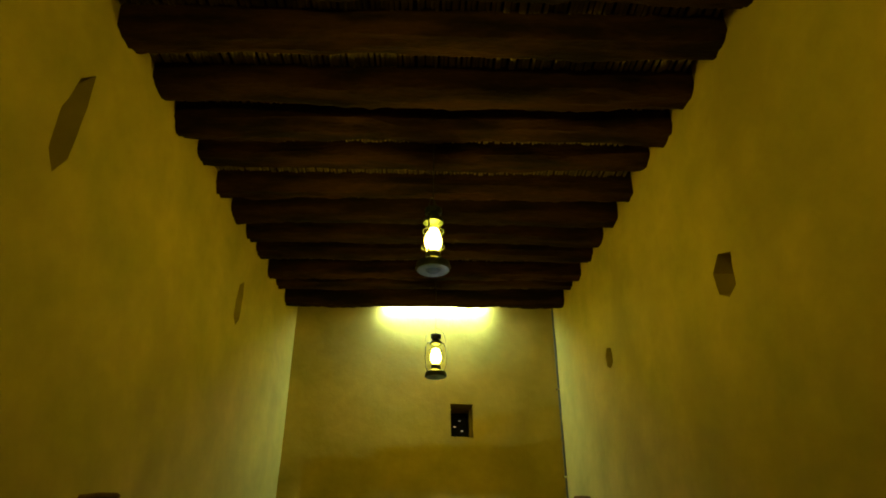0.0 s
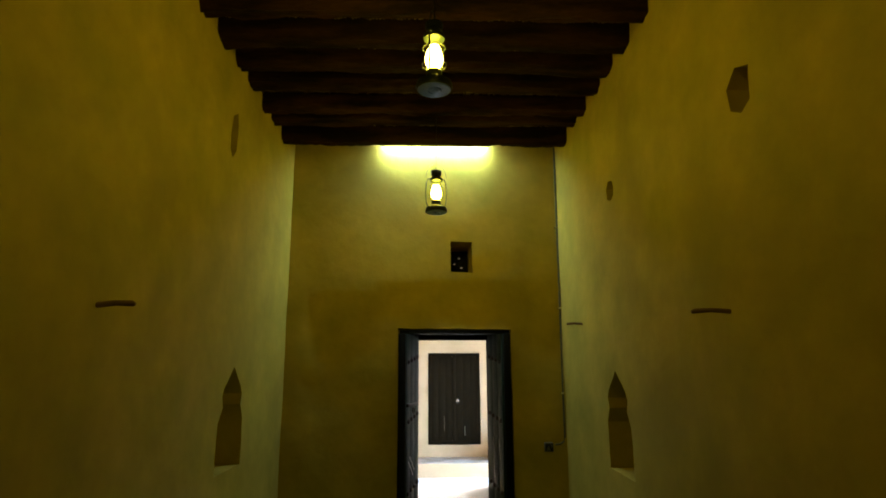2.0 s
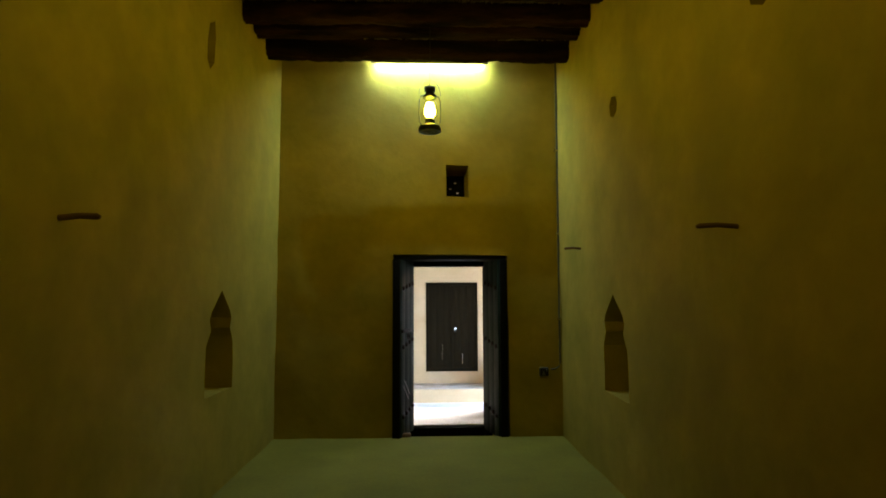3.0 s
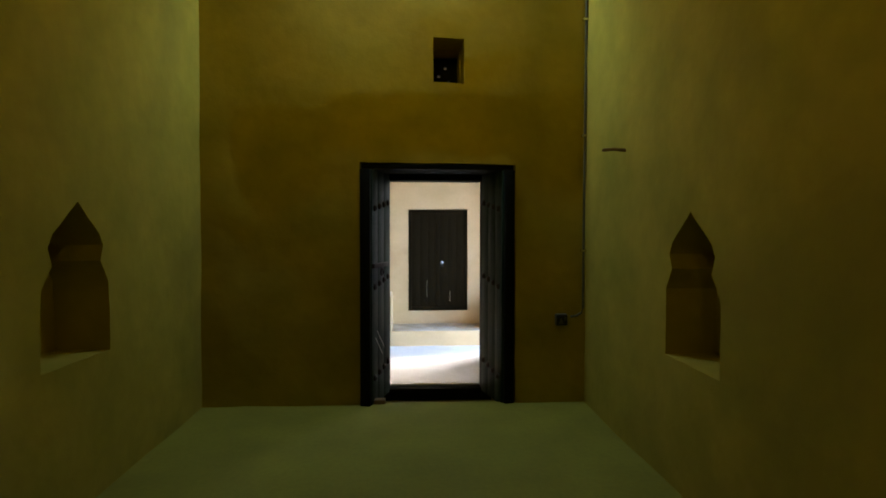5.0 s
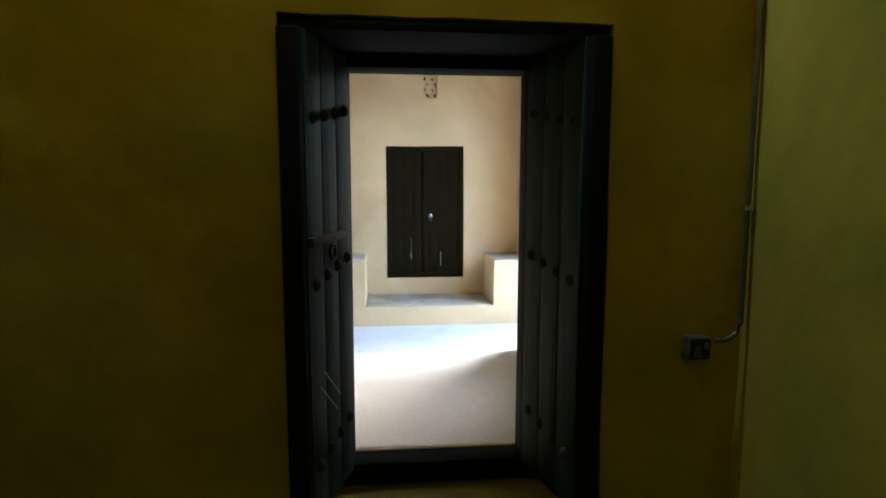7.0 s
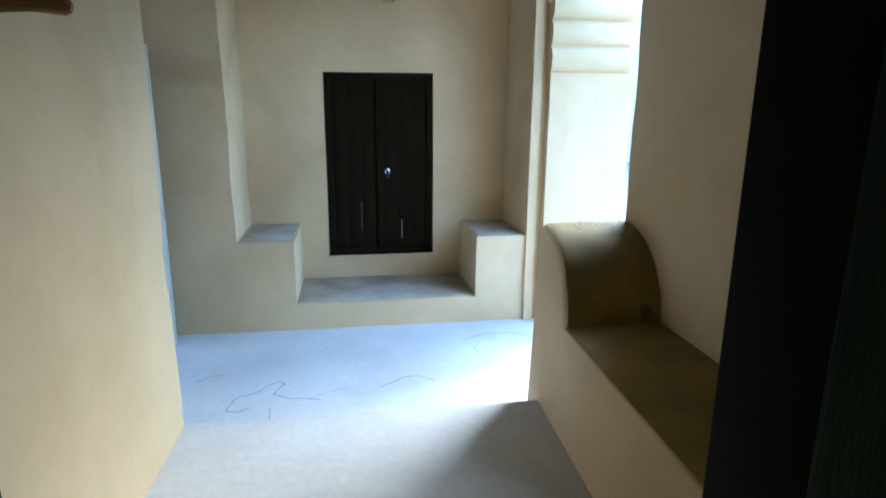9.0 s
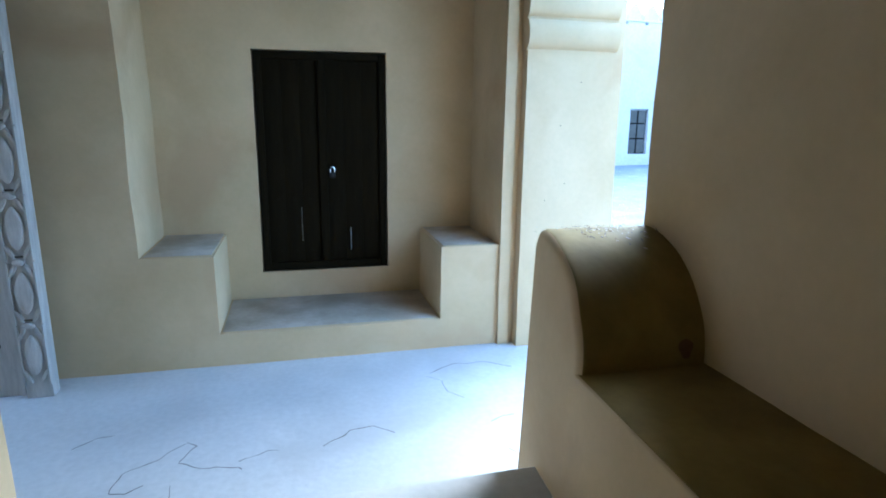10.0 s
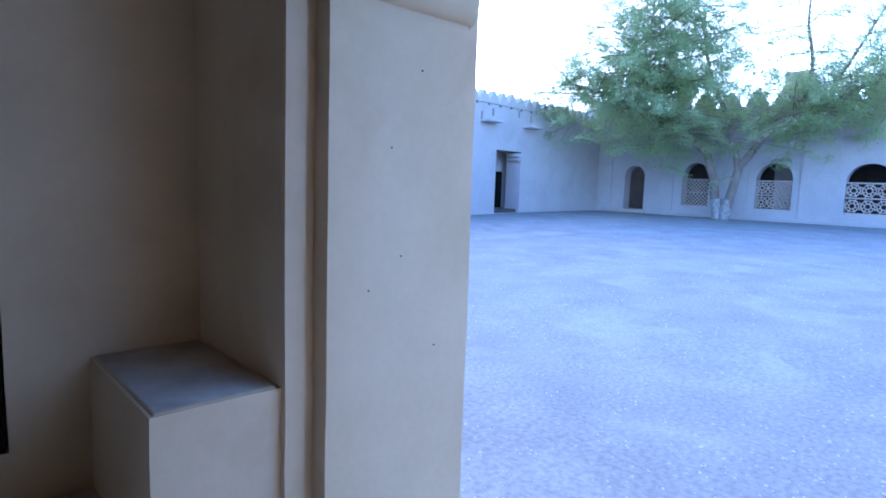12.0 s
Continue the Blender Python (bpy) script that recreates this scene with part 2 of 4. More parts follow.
def solid(x0, x1, y0, y1, z0, z1, cell=0.16, amp=0.012, freq=1.3):
    """A plastered block: a box cut into cells, its surface uneven as if laid by hand."""
    bm = bmesh.new()
    box(bm, x0, x1, y0, y1, z0, z1)
    for axis, lo, hi in ((0, x0, x1), (1, y0, y1), (2, z0, z1)):
        n = max(1, int((hi - lo) / cell))
        no = [0, 0, 0]
        no[axis] = 1
        for k in range(1, n):
            co = [0, 0, 0]
            co[axis] = lo + (hi - lo) * k / n
            bmesh.ops.bisect_plane(bm, geom=bm.verts[:] + bm.edges[:] + bm.faces[:], plane_co=co, plane_no=no)
    for v in bm.verts:
        p = v.co * freq
        v.co += amp * (noise.noise_vector(p) + 0.5 * noise.noise_vector(p * 3.1))
    return bm


def carve(ob, cutters):
    """Cuts solids out of ob for good."""
    for bm in cutters:
        me = finish(bm, False)
        c = bpy.data.objects.new("cutter", me)
        scene.collection.objects.link(c)
        bpy.context.view_layer.update()
        c.matrix_world = ob.matrix_world.copy()
        mod = ob.modifiers.new("cut", "BOOLEAN")
        mod.operation, mod.solver, mod.object = "DIFFERENCE", "EXACT", c
        bpy.context.view_layer.update()
        done = bpy.data.meshes.new_from_object(ob.evaluated_get(bpy.context.evaluated_depsgraph_get()))
        ob.modifiers.remove(mod)
        ob.data = done
        bpy.data.objects.remove(c)
    ob.data.shade_smooth()
    ob.data.set_sharp_from_angle(angle=radians(35))
    return ob


def arch_outline(c, half, z0, spring, rise, n=20):
    """An opening with an arched top, as points across its face."""
    pts = [(c - half, z0), (c + half, z0)]
    for k in range(n + 1):
        a = math.pi * k / n
        pts.append((c + half * math.cos(a), spring + rise * math.sin(a)))
    return pts


def structure(name, bm, material, label, category="wall"):
    return thing(name, bm, material, label, category, kind="structure")


# ---- the lamp-lit room ----
XL, XR, YE = -1.21, 1.77, 7.0
room_floor = structure("floor", solid(-1.4, 2.0, -2.8, 7.05, -0.7, 0.0, cell=0.3, amp=0.006), FLOOR_ROOM,
                       "trodden earth-coloured screed floor of the lamp-lit room", "floor")

niche_half = [(0.29, 0.0), (0.28, 0.36), (0.20, 0.47), (0.235, 0.55), (0.20, 0.61), (0.0, 0.76)]


def pointed_niche(y, z):
    left = [(y - u, z + v) for u, v in niche_half]
    right = [(y + u, z + v) for u, v in reversed(niche_half[:-1])]
    return left + right


def lobed_hole(y, z, w, h, lean):
    """An uneven vent hole with a slanting top."""
    return [(y - w * 0.45, z - h * 0.35), (y - w * 0.05, z - h * 0.5), (y + w * 0.42, z - h * 0.3), (y + w * 0.5, z + h * 0.2),
            (y + w * 0.2 + lean, z + h * 0.5), (y - w * 0.4 + lean, z + h * 0.34), (y - w * 0.5, z)]


wall_west = structure("wall_west", solid(-1.75, XL, -2.8, 7.3, -0.6, 4.5), PLASTER,
                      "hand-smoothed yellow earthen plaster wall with a pointed niche")
carve(wall_west, [prism(ragged(pointed_niche(5.345, 0.73), 0.06, 0.012), "x", -1.49, -1.0), prism(ragged(lobed_hole(2.57, 3.21, 0.14, 0.56, 0.03), 0.04, 0.010), "x", -1.5, -1.0),
                  prism(ragged(lobed_hole(4.99, 3.28, 0.16, 0.40, 0.02), 0.04, 0.010), "x", -1.5, -1.0)])
wall_east = structure("wall_east", solid(XR, 2.35, -2.8, 7.3, -0.6, 4.5), PLASTER,
                      "hand-smoothed yellow earthen plaster wall with a pointed niche")
carve(wall_east, [prism(ragged(pointed_niche(5.26, 0.69), 0.06, 0.012), "x", 1.6, 2.05), prism(ragged(lobed_hole(3.19, 2.78, 0.19, 0.24, -0.03), 0.04, 0.010), "x", 1.6, 2.1),
                  prism(ragged(lobed_hole(5.14, 2.88, 0.17, 0.18, 0.0), 0.04, 0.010), "x", 1.6, 2.1)])

end_bm = solid(-1.75, 2.62, YE, 7.62, -0.9, 4.5, cell=0.12)
for v in end_bm.verts:
    # the repaired lower plaster sits back behind a ragged upper edge
    edge = 2.24 + 0.05 * noise.noise((v.co.x * 1.5, 3, 0)) - 0.05 * max(0, abs(v.co.x - 0.5) - 0.45)
    if v.co.y < 7.2 and v.co.z < edge and v.co.x > -0.9:
        v.co.y += 0.02
wall_north = structure("wall_north", end_bm, PLASTER, "yellow earthen plaster wall with a patched lower half around the doorway")
carve(wall_north, [prism(ragged([(0.0, -0.16), (1.215, -0.16), (1.21, 1.885), (0.0, 1.895)], 0.12, 0.007), "y", 6.5, 7.42),
                   prism([(0.13, -0.4), (1.08, -0.4), (1.08, 1.85), (0.13, 1.85)], "y", 7.2, 8.0),
                   prism(ragged([(0.56, 2.52), (0.81, 2.51), (0.80, 2.85), (0.565, 2.86)], 0.05, 0.008), "y", 6.5, 7.3),
                   prism([(0.575, 2.53), (0.795, 2.53), (0.785, 2.84), (0.575, 2.845)], "y", 7.2, 8.0)])
wall_south = structure("wall_south", solid(-1.75, 2.35, -3.3, -2.7, -0.6, 4.5, cell=0.4), PLASTER, "plain yellow earthen plaster end wall")


def pierced_plate(x0, x1, z0, z1, y, nx, nz, holes, thick=0.05):
    """A plate with small square holes left open, in cells."""
    bm = bmesh.new()
    dx, dz = (x1 - x0) / nx, (z1 - z0) / nz
    for i in range(nx):
        for j in range(nz):
            if (i, j) not in holes:
                box(bm, x0 + i * dx, x0 + (i + 1) * dx, y, y + thick, z0 + j * dz, z0 + (j + 1) * dz)
    bmesh.ops.remove_doubles(bm, verts=bm.verts[:], dist=1e-5)
    return bm


# Plate coloured black to give the deep hole its shade.
part("vent_plate", pierced_plate(0.56, 0.81, 2.54, 2.84, 7.5, 9, 13, {(4, 9), (2, 6), (5, 4), (2, 1)}), BLACK_WOOD, wall_north,
     "plate with four small daylight holes, the hole's shade in its black colour")

# ceiling: palm trunks under reed matting
ceil_bm = bmesh.new()
box(ceil_bm, -1.6, 2.2, -3.2, 7.55, 4.06, 4.4)
for k in range(118):
    x = XL - 0.02 + k * 0.0252
    zz = 3.965 + random.uniform(-0.008, 0.006)
    tube(ceil_bm, [(x, -2.7, zz), (x + random.uniform(-0.01, 0.01), 2.2, zz + random.uniform(-0.008, 0.004)), (x, 6.42, zz), (x, 6.56, 4.04), (x, 7.0, 4.04)], 0.0118, 5)
ceiling = structure("ceiling", ceil_bm, REED, "brown reed matting laid over palm trunk beams", "ceiling")


def palm_beam(y, w, h, low):
    """A split palm trunk from wall to wall, flat above and rounded below, uneven along its length."""
    bm = bmesh.new()
    n, s = 70, 11
    rings = []
    for i in range(n + 1):
        x = XL - 0.12 + (XR - XL + 0.24) * i / n
        wob = 0.03 * noise.noise((x * 0.9, y * 3, 1))
        ring = [bm.verts.new((x, y - w / 2, 4.05)), ]
        for k in range(s):
            a = math.pi * k / (s - 1)
            r = 1 + 0.16 * noise.noise((x * 2.2, y * 7 + k, 2)) + 0.10 * noise.noise((x * 13, y * 7 + k * 2, 5))
            ring.append(bm.verts.new((x, y - w / 2 * math.cos(a) * r, low + h * (1 - abs(math.sin(a)) ** 0.35 * r) + wob)))
        ring.append(bm.verts.new((x, y + w / 2, 4.05)))
        rings.append(ring)
    m = s + 2
    for a, b in zip(rings, rings[1:]):
        for k in range(m):
            bm.faces.new((a[k], a[(k + 1) % m], b[(k + 1) % m], b[k]))
    bm.faces.new(rings[0])
    bm.faces.new(rings[-1])
    return bm


for k in range(25):
    y = 6.46 - 0.371 * k + random.uniform(-0.03, 0.03) * (k > 0)
    low = 3.79 if k == 0 else 3.815 + random.uniform(-0.02, 0.035)
    thing("ceiling_beam", palm_beam(y, random.uniform(0.17, 0.24), 3.97 - low, low), PALM,
          "dark brown split palm trunk ceiling beam", "beam", "palm trunk ceiling beams")


def tube_lamp(x0, x1, y, z):
    lamp = holder("fluorescent_lamp", pose((x0 + x1) / 2, y, z), "lit fluorescent batten hidden behind the last ceiling beam", "lamp")
    h = (x1 - x0) / 2
    part("housing", boxed(-h - 0.03, h + 0.03, -0.06, -0.02, -0.03, 0.075, bevel=0.006), CONDUIT, lamp)
    part("fluorescent_tube", tube(bmesh.new(), [(-h, 0, 0), (h, 0, 0)], 0.014, 12), TUBE, lamp, "glowing white tube")
    for s in (-1, 1):
        part("end_cap", boxed(s * h - 0.012, s * h + 0.012, -0.03, 0.018, -0.022, 0.022, bevel=0.004), CONDUIT, lamp)
    return lamp


tube_lamp(-0.21, 0.99, 6.935, 3.965)


def lantern(x, y, z, turn):
    """A hurricane lantern hung on a wire; z is the underside of its tank."""
    la = holder("hanging_lantern", pose(x, y, z, 0, 0, turn),
                "black hurricane lantern with a glowing bulb hung on a wire", "lantern", "hurricane lanterns of the room")
    part("tank", lathe(bmesh.new(), [(0.070, 0.0), (0.098, 0.004), (0.102, 0.018), (0.095, 0.045), (0.060, 0.062), (0.045, 0.075), (0.045, 0.095)]),
         LANTERN_TIN, la)
    bm = lathe(bmesh.new(), [(0.004, -0.006), (0.018, -0.006), (0.020, -0.002), (0.030, -0.001), (0.032, -0.006), (0.040, -0.006), (0.042, -0.001),
                             (0.088, -0.002), (0.092, 0.004), (0.004, 0.006)])
    part("tank_underside", bm, LANTERN_BASE, la, "zinc underside with pressed rings, daylight blue in its colour")
    part("burner", lathe(bmesh.new(), [(0.040, 0.095), (0.044, 0.11), (0.030, 0.125), (0.012, 0.13)]), LANTERN_TIN, la)
    part("bulb", lathe(bmesh.new(), [(0.010, 0.128), (0.030, 0.138), (0.046, 0.16), (0.050, 0.185), (0.042, 0.22), (0.028, 0.262), (0.006, 0.272)], steps=16),
         BULB, la, "glowing warm bulb")
    bm = lathe(bmesh.new(), [(0.046, 0.11), (0.058, 0.14), (0.066, 0.18), (0.060, 0.22), (0.044, 0.28), (0.040, 0.30)])
    for f in [f for f in bm.faces if len(f.verts) > 6]:
        bm.faces.remove(f)
    part("glass_chimney", bm, GLASS, la, "clear glass chimney")
    part("hood", lathe(bmesh.new(), [(0.044, 0.30), (0.058, 0.305), (0.060, 0.325), (0.040, 0.335), (0.036, 0.36), (0.048, 0.365), (0.050, 0.40), (0.012, 0.41)]),
         LANTERN_TIN, la)
    for s in (-1, 1):
        part("side_tube", tube(bmesh.new(), [(s * 0.072, 0, 0.05), (s * 0.092, 0, 0.09), (s * 0.097, 0, 0.18), (s * 0.094, 0, 0.28), (s * 0.078, 0, 0.32),
                                             (s * 0.05, 0, 0.325)], 0.0055, 8), LANTERN_TIN, la)
    for zz, rr in ((0.15, 0.068), (0.25, 0.062)):
        ring = [(rr * math.cos(a * math.pi / 8), rr * math.sin(a * math.pi / 8), zz) for a in range(17)]
        part("chimney_guard", tube(bmesh.new(), ring, 0.0022, 5), LANTERN_TIN, la)
    arc = [(0.097 * math.cos(a), 0, 0.33 + 0.14 * math.sin(a)) for a in [math.pi * k / 12 for k in range(13)]]
    part("bail", tube(bmesh.new(), arc, 0.0025, 5), LANTERN_TIN, la)
    part("wire", tube(bmesh.new(), [(0, 0, 0.41), (0.003, 0, 0.7), (0, 0, 4.05 - z)], 0.003, 5), IRON, la)
    return la


lantern(0.325, 3.6, 2.97, 74)
lantern(0.38, 5.85, 2.88, 12)
lantern(0.31, 1.35, 2.97, -20)


def wall_peg(base, out, length, r=0.018):
    """A wooden peg driven into the wall, a little crooked."""
    b, o = Vector(base), Vector(out).normalized()
    bm = tube(bmesh.new(), [b - o * 0.06, b, b + o * length * 0.5 + Vector((0, 0, 0.008)), b + o * length * 0.92 + Vector((0, 0, 0.004)),
                            b + o * length], [r, r, r * 0.95, r * 1.05, r * 0.6], 10)
    return thing("wall_peg", bm, PEG_WOOD, "short brown wooden peg driven into the plaster", "peg", "wooden wall pegs")


wall_peg((XL, 3.33, 1.77), (1, 0.10, 0.03), 0.17, 0.014)
wall_peg((XR, 3.45, 1.75), (-1, 0.1, 0.0), 0.19, 0.012)
wall_peg((XR, 6.15, 1.88), (-1, 0.15, 0.0), 0.15, 0.011)

# conduit and socket
conduit = holder("cable_conduit", pose(1.745, 6.972, 0.70), "thin grey conduit running down the wall corner to a socket", "conduit")
part("pipe", tube(bmesh.new(), [(0.012, 0, 3.3), (0.008, 0, 2.0), (0, 0, 0.6), (0, 0, 0.06), (-0.012, 0, 0.02), (-0.05, 0, -0.005), (-0.10, 0, -0.01)], 0.010, 8),
     CONDUIT, conduit)
for zz in (0.5, 1.4, 2.3):
    part("saddle_clip", boxed(-0.022, 0.022, -0.013, 0.02, zz, zz + 0.018, bevel=0.003), STEEL, conduit)
socket = holder("wall_socket", pose(1.575, 6.985, 0.665), "grey metal-clad wall socket with a single switch", "socket")
part("back_box", boxed(-0.045, 0.045, -0.03, 0.03, -0.045, 0.045, bevel=0.006), CONDUIT, socket)
part("face_plate", boxed(-0.041, 0.041, -0.036, -0.029, -0.041, 0.041, bevel=0.004), IRON, socket)
part("socket_insert", prism([(-0.03, -0.032), (0.012, -0.032), (-0.004, 0.012), (-0.014, 0.012)], "y", -0.039, -0.034), CONDUIT, socket)
part("switch", boxed(0.016, 0.030, -0.044, -0.034, -0.002, 0.026, bevel=0.003), CONDUIT, socket)

# ---- doorway ----
reveal = structure("doorway_floor", prism([(6.98, -0.6), (7.62, -0.6), (7.62, -0.13), (7.45, -0.10), (7.02, -0.002), (6.98, -0.002)], "x", -0.02, 1.23), FLOOR_ROOM,
                   "worn sloping floor inside the doorway", "floor")
frame_1 = holder("door_frame", pose(0.6, 7.54, 0), "heavy blackened wooden door frame with a raised sill", "door frame", kind="structure")
part("jamb", boxed(-0.47, -0.393, -0.09, 0.08, -0.14, 1.88, bevel=0.006), BLACK_WOOD, frame_1)
part("jamb", boxed(0.402, 0.48, -0.09, 0.08, -0.14, 1.88, bevel=0.006), BLACK_WOOD, frame_1)
part("lintel", boxed(-0.40, 0.40, -0.088, 0.078, 1.792, 1.885, bevel=0.006), BLACK_WOOD, frame_1)
part("sill", boxed(-0.40, 0.40, -0.088, 0.078, -0.15, 0.0, bevel=0.008), BLACK_WOOD, frame_1)


def door_leaf(hinge, near, name, z0=-0.02, z1=1.84, studs=True):
    """A plank leaf that stands open from hinge to near, with iron studs in rows."""
    h, e = Vector(hinge), Vector(near)
    w = (e - h).length
    ang = math.degrees(math.atan2(e.y - h.y, e.x - h.x))
    side = 1 if name == "west" else -1
    lf = holder("door_leaf", pose(h.x, h.y, 0, 0, 0, ang), "open weathered grey-green plank door leaf with iron studs", "door", "leaves of the inner door")
    n = 3
    for k in range(n):
        part("plank", boxed(w * k / n + 0.002, w * (k + 1) / n - 0.002, -0.022, 0.022, z0, z1, bevel=0.004), LEAF_WOOD, lf)
    for zz in (0.32, 1.02, 1.6):
        part("batten", boxed(0.02, w - 0.02, -side * 0.02 - 0.022, -side * 0.02 + 0.022, zz - 0.05, zz + 0.05, bevel=0.005), BLACK_WOOD, lf)
    for zz in (0.26, 0.98, 1.60):
        for k in range(4):
            m = Matrix.Translation((w * (k + 0.6) / 4.2, side * 0.022, zz - 0.02 * k)) @ Matrix.Rotation(-side * math.pi / 2, 4, "X")
            part("stud", lathe(bmesh.new(), [(0.025, 0.0), (0.024, 0.009), (0.014, 0.019), (0.003, 0.022)], m, 12), IRON, lf)
    part("edge_stile", boxed(w - 0.004, w + 0.035, -side * 0.028 - 0.035, -side * 0.028 + 0.045, z0, z1, bevel=0.006), BLACK_WOOD, lf)
    if name == "west":
        for dx in (0.0, 0.045):
            part("scratch", tube(bmesh.new(), [(w * 0.35 + dx, 0.0225, 0.40 - dx), (w * 0.72 + dx, 0.0225, 0.56 - dx)], 0.0022, 5), STONE, lf, "thin pale scratch")
        part("lock_bar", boxed(w * 0.25, w * 1.02, 0.024, 0.05, 1.07, 1.105, bevel=0.006), IRON, lf)
        part("lock_ring", tube(bmesh.new(), [(w * 0.6 + 0.03 * math.cos(a * math.pi / 8), 0.045, 1.03 + 0.03 * math.sin(a * math.pi / 8)) for a in range(17)], 0.006, 6),
             IRON, lf)
    return lf


# Pale strip draws the daylight caught on the sill's far edge.
part("sill_strip", boxed(-0.388, 0.388, 0.045, 0.086, -0.01, 0.006, bevel=0.003), STONE, frame_1, "lit far edge of the sill, drawn as a pale strip")
# Black boards added over soffit and sides to darken the door reveal.
part("soffit_board", boxed(-0.595, 0.60, -0.50, -0.092, 1.845, 1.882, bevel=0.004), BLACK_WOOD, frame_1)
for x0, x1 in ((-0.602, -0.47), (0.475, 0.612)):
    part("side_lining", boxed(x0, x1, -0.12, -0.085, -0.12, 1.84, bevel=0.004), BLACK_WOOD, frame_1)
door_leaf((0.19, 7.47), (0.065, 7.0), "west")
door_leaf((1.02, 7.47), (1.128, 7.02), "east")
thing("door_stop", boxed(0.10, 0.19, 7.02, 7.09, -0.03, 0.035, bevel=0.012), PEG_WOOD, "small worn wooden block at the foot of the door leaf", "door stop")

# ---- passage and gate hall ----
FP, FH = -0.285, -0.56
passage_floor = structure("passage_floor", solid(-0.45, 2.3, 7.6, 10.12, -1.0, FP, cell=0.25, amp=0.008), FLOOR,
                          "grey screed passage floor ending in a low step", "floor")
hall_floor = structure("hall_floor", solid(-3.2, 3.1, 10.0, 12.4, -1.0, FH, cell=0.25, amp=0.006), FLOOR, "pale cracked screed floor of the gate hall", "floor")

wall_passage_west = structure("wall_passage_west", solid(-3.2, -0.37, 7.62, 10.12, -0.9, 3.9), PLASTER_HALL, "pale plastered passage wall with soft corners")
wall_passage_east = structure("wall_passage_east", solid(2.22, 2.62, 7.62, 10.30, -0.9, 3.9), PLASTER_HALL, "pale plastered wall ending at the courtyard arch")

far = structure("wall_hall_north", solid(-3.2, 2.40, 12.22, 13.7, -0.9, 3.9, cell=0.14), PLASTER_HALL, "pale plastered wall with a deep seated recess around a door")
carve(far, [prism(ragged([(0.07, -0.315), (1.73, -0.315), (1.735, 0.27), (2.20, 0.27), (2.20, 3.1), (-0.44, 3.1), (-0.42, 0.27), (0.065, 0.27)], 0.13, 0.008), "y", 11.9, 13.05),
            prism(ragged([(0.345, -0.075), (1.435, -0.075), (1.43, 1.775), (0.345, 1.765)], 0.15, 0.005), "y", 12.9, 13.14),
            prism([(0.845, 2.44), (0.88, 2.41), (1.03, 2.41), (1.065, 2.44), (1.065, 2.73), (0.845, 2.73)], "y", 12.9, 13.6)])
part("vent_plate", pierced_plate(0.835, 1.075, 2.40, 2.74, 13.10, 7, 9, {(1, 7), (4, 7), (2, 5), (5, 5), (1, 3), (4, 3), (2, 1), (5, 1)}), PLASTER_HALL, far,
     "plaster plate with small dark holes")


def bench_block(name, x0, x1, y0, y1, z0, z1, material, label, bevel=0.03):
    bm = boxed(x0, x1, y0, y1, z0, z1, bevel=bevel, seg=3)
    for v in bm.verts:
        v.co += 0.006 * noise.noise_vector(v.co * 2.0)
    return thing(name, bm, material, label, "bench")


for name, x0, x1, z0, z1 in (("seat", -0.405, 0.056, 0.20, 0.276), ("seat", 1.742, 2.19, 0.20, 0.276), ("platform", 0.08, 1.73, -0.40, -0.309)):
    part(name, boxed(x0, x1, 12.232, 13.045, z0, z1, bevel=0.012, seg=3), PLASTER_HALL, far, "smooth worn plaster seat")

# padlocked door
door_2 = holder("closed_door", pose(0.89, 13.10, -0.07), "closed dark brown double wooden door with a steel padlock", "door", kind="")
W2, H2 = 0.535, 1.83
part("frame_post", boxed(-W2, -W2 + 0.06, -0.05, 0.02, 0, H2, bevel=0.005), DOOR_DARK, door_2)
part("frame_post", boxed(W2 - 0.06, W2, -0.05, 0.02, 0, H2, bevel=0.005), DOOR_DARK, door_2)
part("frame_head", boxed(-W2 + 0.06, W2 - 0.06, -0.048, 0.018, H2 - 0.06, H2, bevel=0.005), DOOR_DARK, door_2)
part("frame_sill", boxed(-W2 + 0.06, W2 - 0.06, -0.048, 0.018, 0, 0.07, bevel=0.005), DOOR_DARK, door_2)
for x0, x1 in ((-W2 + 0.06, -0.038), (0.03, W2 - 0.06)):
    leaf = part("leaf", boxed(x0, x1, -0.018, 0.016, 0.07, H2 - 0.06, bevel=0.003), DOOR_DARK, door_2)
    for k in range(3):
        a, b = x0 + (x1 - x0) * k / 3, x0 + (x1 - x0) * (k + 1) / 3
        part("plank", boxed(a + 0.0007, b - 0.0007, -0.026, -0.016, 0.075, H2 - 0.065, bevel=0.0012), DOOR_DARK, leaf)
    for zz in (0.17, 0.62, 1.1, 1.6):
        for k in (0.2, 0.5, 0.8):
            m = Matrix.Translation((x0 + (x1 - x0) * k, -0.026, zz)) @ Matrix.Rotation(math.pi / 2, 4, "X")
            part("stud", lathe(bmesh.new(), [(0.010, 0), (0.009, 0.003), (0.003, 0.006)], m, 8), DOOR_DARK, leaf)
part("cover_strip", boxed(-0.038, 0.03, -0.05, 0.0, 0.07, H2 - 0.06, bevel=0.01), DOOR_DARK, door_2)
lock = part("padlock", boxed(0.045, 0.095, -0.065, -0.04, 0.80, 0.85, bevel=0.008), IRON, door_2, "small dark padlock")
